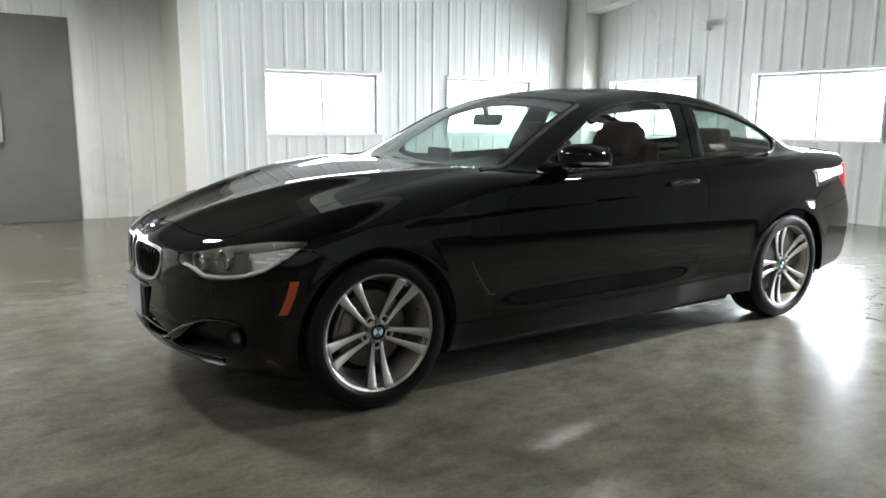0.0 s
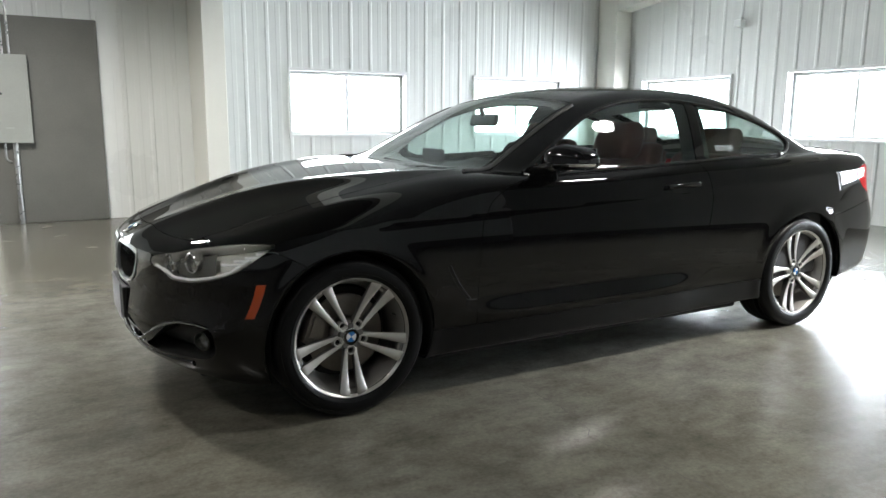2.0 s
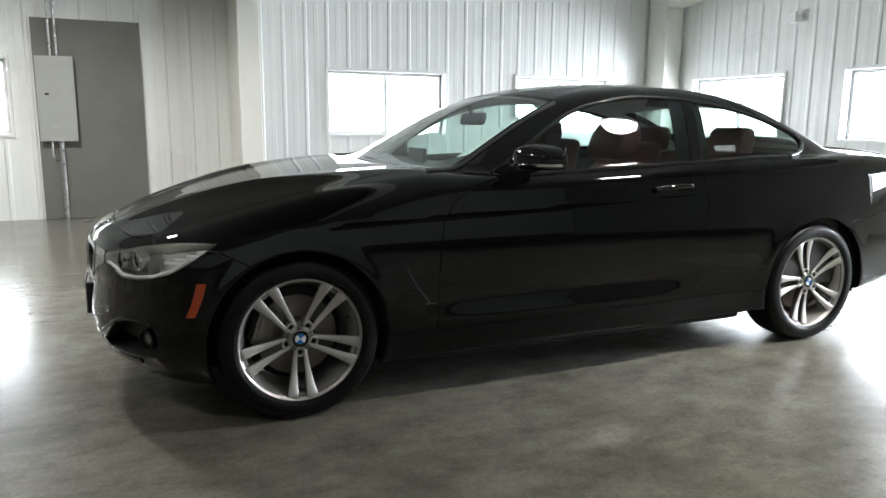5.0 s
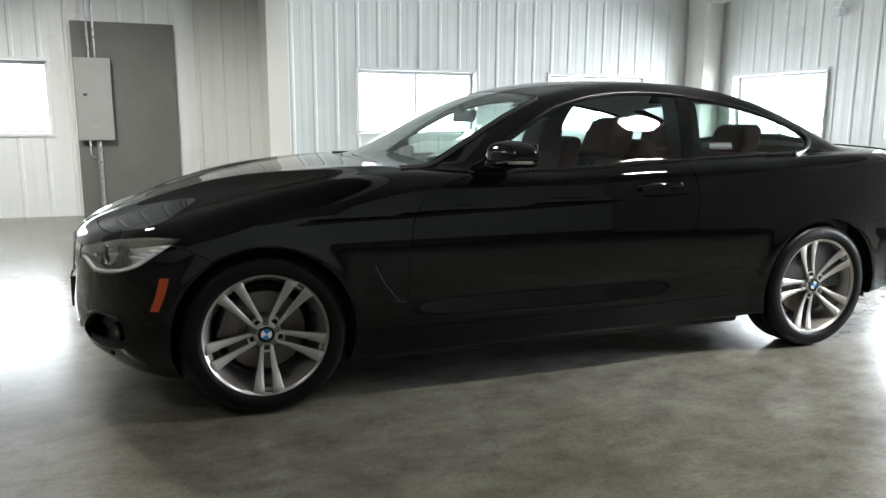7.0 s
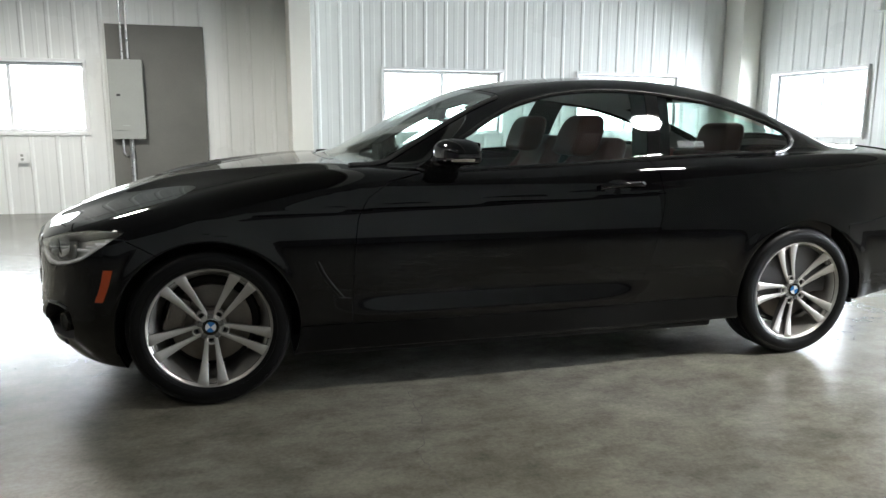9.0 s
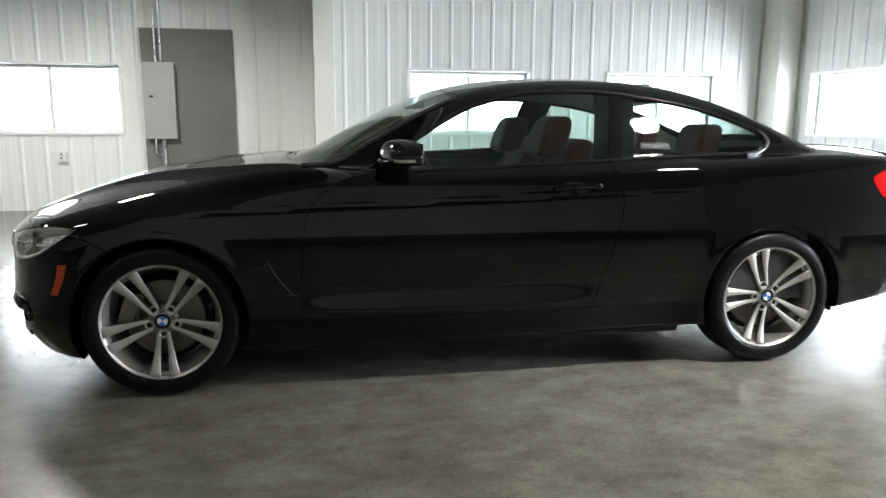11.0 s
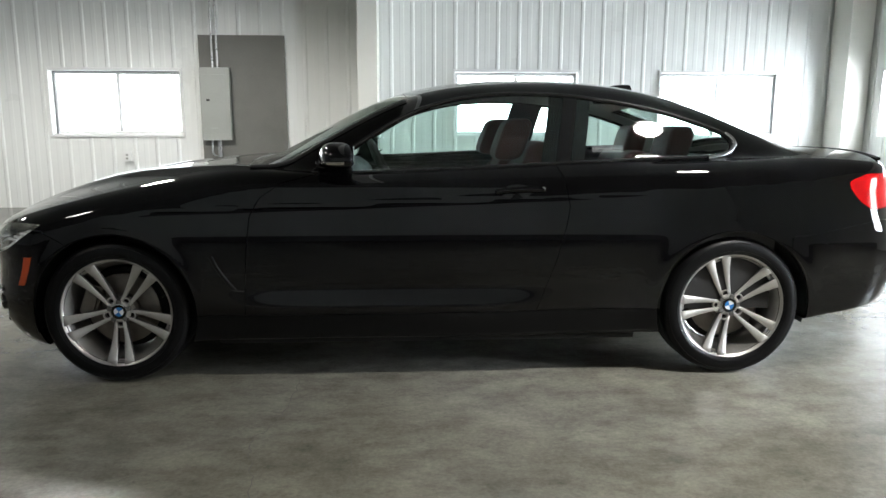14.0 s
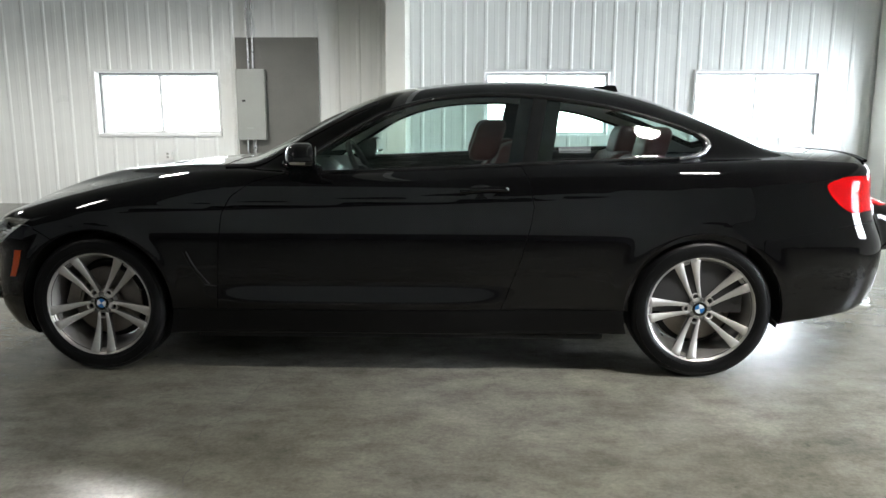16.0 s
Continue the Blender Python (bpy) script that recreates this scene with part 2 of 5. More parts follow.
# ---- implicit surfaces: smooth forms described by formulas, turned into meshes ----
class Spline:
    """Natural cubic through a few knots, straight beyond its ends."""

    def __init__(self, *knots):
        x, y = np.array([k[0] for k in knots], float), np.array([k[1] for k in knots], float)
        n = len(x)
        h = np.diff(x)
        A, r = np.eye(n), np.zeros(n)
        for i in range(1, n - 1):
            A[i, i - 1], A[i, i], A[i, i + 1] = h[i - 1], 2 * (h[i - 1] + h[i]), h[i]
            r[i] = 6 * ((y[i + 1] - y[i]) / h[i] - (y[i] - y[i - 1]) / h[i - 1])
        self.x, self.y, self.h, self.m = x, y, h, np.linalg.solve(A, r)

    def __call__(self, q):
        q = np.asarray(q, float)
        x, y, h, m = self.x, self.y, self.h, self.m
        c = np.clip(q, x[0], x[-1])
        i = np.clip(np.searchsorted(x, c) - 1, 0, len(h) - 1)
        a, b = (x[i + 1] - c) / h[i], (c - x[i]) / h[i]
        v = a * y[i] + b * y[i + 1] + ((a ** 3 - a) * m[i] + (b ** 3 - b) * m[i + 1]) * h[i] ** 2 / 6
        s0 = (y[1] - y[0]) / h[0] - h[0] * m[1] / 6
        s1 = (y[-1] - y[-2]) / h[-1] + h[-1] * m[-2] / 6
        return v + np.where(q < x[0], (q - x[0]) * s0, 0) + np.where(q > x[-1], (q - x[-1]) * s1, 0)


def smax(a, b, k):
    h = np.clip(0.5 + 0.5 * (a - b) / k, 0, 1)
    return b + (a - b) * h + k * h * (1 - h)


def smin(a, b, k):
    return -smax(-a, -b, k)


def rbox(x, y, z, c, s, r):
    """Distance to a rounded box with centre c and half sizes s."""
    q = [np.abs(u - cc) - (ss - r) for u, cc, ss in zip((x, y, z), c, s)]
    out = np.sqrt(sum(np.maximum(u, 0) ** 2 for u in q))
    return out + np.minimum(np.maximum(np.maximum(q[0], q[1]), q[2]), 0) - r


def gradient(f, P, e=1e-4):
    g = np.empty_like(P)
    for k in range(3):
        d = np.zeros(3)
        d[k] = e
        a, b = P + d, P - d
        g[:, k] = (f(*a.T) - f(*b.T)) / (2 * e)
    return g


def onto(f, P, steps=4, most=0.02):
    for _ in range(steps):
        g = gradient(f, P)
        d = (f(*P.T) / np.maximum((g ** 2).sum(1), 1e-6))[:, None] * g
        n = np.linalg.norm(d, axis=1, keepdims=True)
        P = P - d * np.minimum(1, most / np.maximum(n, 1e-12))
    return P


def surface(f, lo, hi, h):
    """The zero surface of f inside a box, as vertices and triangles (outward)."""
    ax = [np.arange(a, b + h, h) for a, b in zip(lo, hi)]
    v = np.asarray(f(ax[0][:, None, None], ax[1][None, :, None], ax[2][None, None, :]))
    v = np.broadcast_to(v, [len(a) for a in ax])
    s = v < 0
    n = [len(a) - 1 for a in ax]
    cnt, pos = np.zeros(n), np.zeros((*n, 3))
    corner = [(i, j, k) for i in (0, 1) for j in (0, 1) for k in (0, 1)]
    cut = lambda c: tuple(slice(o, o + m) for o, m in zip(c, n))
    for c in corner:
        for a in range(3):
            if c[a] == 0:
                d = list(c)
                d[a] = 1
                va, vb = v[cut(c)], v[cut(d)]
                hit = (va < 0) != (vb < 0)
                t = np.where(hit, va / np.where(hit, va - vb, 1), 0)
                cnt += hit
                for q in range(3):
                    pos[..., q] += hit * (c[q] + (t if q == a else 0))
    on = cnt > 0
    idx = -np.ones(n, int)
    idx[on] = np.arange(on.sum())
    ijk = np.argwhere(on)
    P = np.array(lo) + (ijk + pos[on] / cnt[on][:, None]) * h
    F = []
    for a in range(3):
        b, c = (a + 1) % 3, (a + 2) % 3
        lo_, hi_ = [slice(1, -1)] * 3, [slice(1, -1)] * 3
        lo_[a], hi_[a] = slice(0, -1), slice(1, None)
        sa, sb = s[tuple(lo_)], s[tuple(hi_)]
        for flip in (False, True):
            e = np.argwhere((sa != sb) & (sa == (not flip)))
            if not len(e):
                continue
            base = e + 1
            base[:, a] -= 1
            q = []
            for db, dc in ((-1, -1), (0, -1), (0, 0), (-1, 0)):
                w = base.copy()
                w[:, b] += db
                w[:, c] += dc
                q.append(idx[w[:, 0], w[:, 1], w[:, 2]])
            q = np.array(q).T
            F.append(q[:, ::-1] if flip else q)
    Q = np.concatenate(F)
    Q = Q[(Q >= 0).all(1)]
    P = onto(f, P, 4, h)
    return P, np.concatenate([Q[:, [0, 1, 2]], Q[:, [0, 2, 3]]])


def clip(V, F, val):
    """The part of a triangle mesh where val, given at the vertices, is below 0."""
    val = np.where(np.abs(val) < 1e-9, 1e-9, val)
    s = val < 0
    k = s[F].sum(1)
    keep = F[k == 3]
    out, nv = [keep], len(V)
    mix = F[(k == 1) | (k == 2)]
    if len(mix):
        kk = s[mix].sum(1)
        lone = np.where(kk[:, None] == 1, s[mix], ~s[mix]).argmax(1)
        r = np.arange(len(mix))
        a, b, c = mix[r, lone], mix[r, (lone + 1) % 3], mix[r, (lone + 2) % 3]
        ed = np.sort(np.concatenate([np.stack([a, b], 1), np.stack([a, c], 1)]), 1)
        u, inv = np.unique(ed, axis=0, return_inverse=True)
        inv = inv.ravel()
        t = val[u[:, 0]] / (val[u[:, 0]] - val[u[:, 1]])
        V = np.concatenate([V, V[u[:, 0]] + t[:, None] * (V[u[:, 1]] - V[u[:, 0]])])
        ab, ac = nv + inv[: len(mix)], nv + inv[len(mix):]
        one = kk == 1
        out.append(np.stack([a, ab, ac], 1)[one])
        out.append(np.stack([ab, b, c], 1)[~one])
        out.append(np.stack([ab, c, ac], 1)[~one])
    F = np.concatenate(out)
    u, inv = np.unique(F, return_inverse=True)
    return V[u], inv.reshape(F.shape)


def shell(f, V, F, thick=0.0, lift=0.0):
    """A sheet of some thickness from a piece of the surface of f; lift moves it outward."""
    V = onto(f, V, 2, 0.004)
    N = gradient(f, V)
    N /= np.maximum(np.linalg.norm(N, axis=1, keepdims=True), 1e-9)
    V = V + lift * N
    if not thick:
        return mesh_of(V, F, normals=N)
    e = np.concatenate([F[:, [0, 1]], F[:, [1, 2]], F[:, [2, 0]]])
    key = np.sort(e, 1)
    u, first, cnt = np.unique(key, axis=0, return_index=True, return_counts=True)
    rim = e[first[cnt == 1]]
    n = len(V)
    W = V - thick * N
    allV = np.concatenate([V, W, V[rim[:, 0]], V[rim[:, 1]], W[rim[:, 1]], W[rim[:, 0]]])
    m = len(rim)
    j = 2 * n + np.arange(m)
    side = np.stack([j + m, j, j + 3 * m, j + 2 * m], 1)
    out = np.cross(V[rim[:, 1]] - V[rim[:, 0]], N[rim[:, 0]])
    out /= np.maximum(np.linalg.norm(out, axis=1, keepdims=True), 1e-9)
    faces = [*F.tolist(), *(F[:, ::-1] + n).tolist(), *side.tolist()]
    return mesh_of(allV, faces, normals=np.concatenate([N, -N, out, out, out, out]))


def rounded(pts, n=7):
    """A closed outline through a few points, as a dense polygon."""
    p = np.array(pts, float)
    t = np.linspace(0, 1, n, endpoint=False)[:, None]
    a, b, c, d = np.roll(p, 1, 0), p, np.roll(p, -1, 0), np.roll(p, -2, 0)
    o = [0.5 * (2 * b[i] + (c[i] - a[i]) * t + (2 * a[i] - 5 * b[i] + 4 * c[i] - d[i]) * t ** 2 + (3 * b[i] - a[i] - 3 * c[i] + d[i]) * t ** 3) for i in range(len(p))]
    return np.concatenate(o)


def outline(u, v, poly):
    """Signed distance in a plane to a polygon, negative inside."""
    poly = np.asarray(poly, float)
    d = np.full(np.shape(u), 1e9)
    inside = np.zeros(np.shape(u), bool)
    for (x0, y0), (x1, y1) in zip(poly, np.roll(poly, -1, 0)):
        ex, ey = x1 - x0, y1 - y0
        t = np.clip(((u - x0) * ex + (v - y0) * ey) / (ex * ex + ey * ey + 1e-12), 0, 1)
        d = np.minimum(d, (u - x0 - t * ex) ** 2 + (v - y0 - t * ey) ** 2)
        c = (y0 > v) != (y1 > v)
        inside ^= c & (u < x0 + (v - y0) / np.where(np.abs(ey) < 1e-12, 1e-12, ey) * ex)
    d = np.sqrt(d)
    return np.where(inside, -d, d)


def solid(name, f, lo, hi, h, mat, parent, label=""):
    """A closed smooth form given by f."""
    V, F = surface(f, lo, hi, h)
    N = gradient(f, V)
    N /= np.maximum(np.linalg.norm(N, axis=1, keepdims=True), 1e-9)
    return link(name, mesh_of(V, F, normals=N), mat, parent, label)


# ---- the hall ----
PITCH = 0.29


def rib_strip(u0, u1, z0, z1, phase):
    """Corners of a ribbed sheet: along, towards the room, up."""
    xs = {u0: None, u1: None}
    k0, k1 = math.floor((u0 - phase) / PITCH) - 1, math.ceil((u1 - phase) / PITCH) + 1
    knots = []
    for k in range(k0, k1 + 1):
        c = phase + k * PITCH
        knots += [(c - 0.030, 0), (c - 0.014, 0.010), (c + 0.014, 0.010), (c + 0.030, 0), (c + 0.110, 0), (c + 0.122, 0.0016), (c + 0.168, 0.0016), (c + 0.180, 0)]
    ku, kd = [k[0] for k in knots], [k[1] for k in knots]
    us = sorted({u0, u1, *[u for u in ku if u0 < u < u1]})
    d = np.interp(us, ku, kd)
    V = [(u, dd, z) for z in (z0, z1) for u, dd in zip(us, d)]
    n = len(us)
    return V, [(i, i + 1, n + i + 1, n + i) for i in range(n - 1)]


def ribbed_wall(name, place, u0, u1, top, openings, phase, label):
    """A steel-sheeted wall: core with openings, and sheets three ribs wide on it. place maps (along, towards the room, up)."""
    bm = bmesh.new()
    cuts = sorted(openings)
    edges = [u0] + [e for a, b in cuts for e in (a, b)] + [u1]
    for i in range(0, len(edges), 2):
        add_box(bm, (edges[i], -0.22, 0), (edges[i + 1], -0.006, top))
    for a, b in cuts:
        add_box(bm, (a, -0.22, 0), (b, -0.006, WIN_Z[0]))
        add_box(bm, (a, -0.22, WIN_Z[1]), (b, -0.006, top))
    for v in bm.verts:
        v.co = place(*v.co)
    bmesh.ops.recalc_face_normals(bm, faces=bm.faces)
    wall = tagged(part(name, bm, "sheet", None, label), label, "wall", kind="structure")
    u = phase - PITCH / 2 - math.ceil((phase - u0) / (3 * PITCH)) * 3 * PITCH
    while u < u1:
        a, b = max(u, u0), min(u + 3 * PITCH - 0.003, u1)
        u += 3 * PITCH
        if b - a < 0.02:
            continue
        pieces, x = [], a
        for wa, wb in cuts:
            lo, hi = max(wa - 0.02, a), min(wb + 0.02, b)
            if hi - lo < 0.005:
                continue
            if lo > x:
                pieces.append((x, lo, 0, top))
            pieces += [(lo, hi, 0, WIN_Z[0] - 0.02), (lo, hi, WIN_Z[1] + 0.02, top)]
            x = hi
        if b - x > 0.005:
            pieces.append((x, b, 0, top))
        V, F = [], []
        for p in pieces:
            v, f = rib_strip(*p, phase)
            F += [tuple(i + len(V) for i in q) for q in f]
            V += v
        link("wall_sheet", mesh_of([place(*v) for v in V], F), "sheet", wall)
    return wall


def window(name, place, a, b):
    """A white sliding window set in the wall: casing, reveal, two sashes with panes."""
    z0, z1 = WIN_Z
    root = tagged(empty(name, place((a + b) / 2, 0, z0)), "white vinyl sliding window with overcast daylight behind", "window", kind="structure")
    inv = Matrix.Translation(root.location).inverted()

    def piece(nm, boxes, mat, bev=0.003, lab=""):
        bm = bmesh.new()
        for lo, hi in boxes:
            add_box(bm, lo, hi, bev)
        for v in bm.verts:
            v.co = inv @ Vector(place(*v.co))
        bmesh.ops.recalc_face_normals(bm, faces=bm.faces)
        return part(nm, bm, mat, root, lab)
    c, o = 0.032, 0.034
    piece("casing", [((a - c, -0.004, z0 - c), (a, o, z1 + c)), ((b, -0.004, z0 - c), (b + c, o, z1 + c)),
                     ((a, -0.004, z1), (b, o, z1 + c)), ((a, -0.004, z0 - c), (b, o, z0))], "trim")
    piece("reveal", [((a, -0.21, z0), (a + 0.008, -0.005, z1)), ((b - 0.008, -0.21, z0), (b, -0.005, z1)),
                     ((a + 0.008, -0.21, z1 - 0.008), (b - 0.008, -0.005, z1)), ((a + 0.008, -0.21, z0), (b - 0.008, -0.005, z0 + 0.008))], "trim")
    m = (a + b) / 2
    a, b, z0, z1 = a + 0.009, b - 0.009, z0 + 0.009, z1 - 0.009
    w = 0.038
    g = 0.010
    # thin dark strips stand in for the shadow line inside the trim
    piece("shade_strip", [((a, -0.100, z0), (a + g, -0.078, z1)), ((b - g, -0.100, z0), (b, -0.078, z1)),
                     ((a + g, -0.100, z1 - g), (b - g, -0.078, z1))], "shade_strip", 0.002, "dark strip for the shadow line at head and jambs")
    piece("window_frame", [((a, -0.17, z0), (a + w, -0.10, z1)), ((b - w, -0.17, z0), (b, -0.10, z1)),
                           ((a + w, -0.17, z1 - w), (b - w, -0.10, z1)), ((a + w, -0.17, z0), (b - w, -0.10, z0 + w))], "upvc")
    piece("mullion", [((m - 0.022, -0.165, z0 + w), (m + 0.022, -0.108, z1 - w))], "upvc")
    for s0, s1 in ((a + w, m - 0.022), (m + 0.022, b - w)):
        pane = piece("pane", [((s0, -0.140, z0 + w), (s1, -0.135, z1 - w))], "window_glass", 0)
        pane.visible_shadow = False
    return root


def on_back(u, d, z):
    return (u, BACK + 0.02 - d, z)


def on_right(u, d, z):
    return (RIGHT + 0.02 - d, u, z)


def add_floor():
    bm = bmesh.new()
    nx, ny = 24, 24
    g = [[bm.verts.new((LEFT - 0.2 + (RIGHT + 0.4 - LEFT) * i / nx, FRONT - 0.2 + (BACK + 0.4 - FRONT) * j / ny, 0)) for j in range(ny + 1)] for i in range(nx + 1)]
    for i in range(nx):
        for j in range(ny):
            bm.faces.new((g[i][j], g[i + 1][j], g[i + 1][j + 1], g[i][j + 1]))
    r = bmesh.ops.extrude_face_region(bm, geom=bm.faces[:])
    bmesh.ops.translate(bm, vec=(0, 0, -0.15), verts=[v for v in r["geom"] if isinstance(v, bmesh.types.BMVert)])
    bmesh.ops.recalc_face_normals(bm, faces=bm.faces)
    tagged(part("floor", bm, "concrete", None), "worn polished grey concrete slab with stains and cracks", "floor", kind="structure")
    bm = box((-70, -70, -0.30), (70, 70, -0.16))
    tagged(part("ground", bm, "snow", None), "pale snowy ground outside the windows", "ground", kind="structure")

    bm = bmesh.new()
    for (x0, y0), (x1, y1) in (((-30, 26), (30, 26)), ((26, 26), (26, -26))):
        bm.faces.new([bm.verts.new(p) for p in ((x0, y0, -0.1), (x1, y1, -0.1), (x1, y1, 9.0), (x0, y0, 9.0))])
    tagged(part("backdrop", bm, "bright_sky", None), "blank white overcast distance outside the windows", "backdrop", kind="structure")


add_floor()
ribbed_wall("wall_north", on_back, LEFT, RIGHT + 0.02, 3.45, WIN_BACK, 0.60, "white ribbed steel sheet wall with windows")
ribbed_wall("wall_east", on_right, 0.30, BACK + 0.02, 5.3, WIN_RIGHT[1:], 0.32, "white ribbed steel sheet end wall with windows")
tagged(part("wall_west", box((LEFT - 0.2, FRONT, 0), (LEFT, BACK + 0.02, 5.3)), "pale_wall", None), "plain pale painted end wall", "wall", kind="structure")



def plain_wall_east():
    """The unseen rest of the end wall, smooth, round one added window."""
    bm = bmesh.new()
    a, b = WIN_RIGHT[0]
    for y0, y1, z0, z1 in ((SOUTH, a, 0, 5.3), (b, 0.298, 0, 5.3), (a, b, 0, WIN_Z[0]), (a, b, WIN_Z[1], 5.3)):
        add_box(bm, (RIGHT + 0.02, y0, z0), (RIGHT + 0.24, y1, z1))
    # unseen; left smooth and white so the flank reflects an even band
    tagged(part("wall_southeast", bm, "sheet", None), "plain white wall out of view, set for the car's reflections", "wall", kind="structure")


plain_wall_east()
# unseen wall, placed and whitened to give the flank its bright reflection
tagged(part("wall_south", box((LEFT - 0.2, SOUTH - 0.2, 0), (RIGHT + 0.2, SOUTH, 4.4)), "sheet", None), "plain white wall out of view, set for the car's reflections", "wall", kind="structure")
# unseen dark strips added to darken the floor's reflection in the car
tagged(part("baseboard", box((LEFT, SOUTH + 0.002, 0.001), (RIGHT + 0.018, SOUTH + 0.03, 0.42), 0.004), "reflect_dark", None), "unseen dark strip added at the wall base for the car's reflections", "baseboard", kind="structure")
tagged(part("baseboard", box((RIGHT - 0.010, SOUTH + 0.032, 0.001), (RIGHT + 0.018, -3.2, 0.22), 0.004), "reflect_dark", None), "unseen dark strip added at the wall base for the car's reflections", "baseboard", kind="structure")
for i, (a, b) in enumerate(WIN_BACK):
    window("window_%d" % (i + 1), on_back, a, b)
# window_4 is the added one, out of view
for i, (a, b) in enumerate(WIN_RIGHT):
    window("window_%d" % (i + 4), on_right, a, b)

def add_ceiling():
    bm = bmesh.new()
    for y0, y1, z0, z1 in ((BACK + 0.24, RIDGE, 3.38, 4.62), (FRONT - 0.24, RIDGE, 3.38, 4.62)):
        q = [bm.verts.new(p) for p in ((LEFT - 0.2, y0, z0), (RIGHT + 0.24, y0, z0), (RIGHT + 0.24, y1, z1), (LEFT - 0.2, y1, z1))]
        bm.faces.new(q)
    r = bmesh.ops.extrude_face_region(bm, geom=bm.faces[:])
    bmesh.ops.translate(bm, vec=(0, 0, 0.12), verts=[v for v in r["geom"] if isinstance(v, bmesh.types.BMVert)])
    bmesh.ops.recalc_face_normals(bm, faces=bm.faces)
    tagged(part("ceiling", bm, "ceiling", None), "grey sloped roof lining of the steel hall", "ceiling", kind="structure")


add_ceiling()


def steel_frame(name, x0, x1, depth):
    """A boxed frame column against the wall that runs on as a rafter under the roof."""
    root = tagged(empty(name, ((x0 + x1) / 2, BACK - depth / 2, 0)), "cream-white boxed steel frame column", "column", kind="structure")
    inv = Matrix.Translation(root.location).inverted()
    part("column", box((x0, BACK - depth, 0), (x1, BACK - 0.004, 3.32), 0.008, inv), "column", root)
    bm = bmesh.new()
    prof = [(BACK - depth + 0.01, 2.93), (BACK - depth - 1.2, 3.09), (RIDGE, 4.08), (RIDGE, 4.58), (BACK - depth + 0.01, 3.40)]
    A, B = [[bm.verts.new(inv @ Vector((x, y, z))) for y, z in prof] for x in (x0 + 0.012, x1 - 0.012)]
    bm.faces.new(A)
    bm.faces.new(B[::-1])
    for i in range(len(prof)):
        j = (i + 1) % len(prof)
        bm.faces.new((A[i], B[i], B[j], A[j]))
    bmesh.ops.recalc_face_normals(bm, faces=bm.faces)
    part("rafter", bm, "column", root)


steel_frame("column_1", -0.68, -0.43, 0.84)
steel_frame("column_2", 5.85, 6.175, 0.43)
steel_frame("column_3", -7.3, -7.02, 0.84)


def high_bay(x, y):
    root = tagged(empty("high_bay_lamp", (x, y, lamp_z(y))), "round white high bay lamp with a bright diffuser", "lamp", "high bay lamps")
    up = Matrix.Rotation(radians(-90), 4, "X")
    part("housing", moved(lathe([(0.0, -0.10), (0.06, -0.10), (0.09, -0.06), (0.17, -0.03), (0.19, -0.01), (0.19, 0.012), (0.175, 0.012)], 40), up), "upvc", root, "", True)
    part("diffuser", moved(lathe([(0.0, 0.016), (0.12, 0.014), (0.172, 0.006), (0.172, 0.0)], 40), up), "lampglow", root, "", True)
    top = roof_at(y) - lamp_z(y)
    part("stem", tube([(0, 0, 0.08), (0, 0, max(0.12, top + 0.02))], 0.012), "upvc", root)


for lx, ly, *_ in LAMPS:
    high_bay(lx, ly)

# ---- electrics on the wall ----
WY = BACK + 0.02 - 0.022


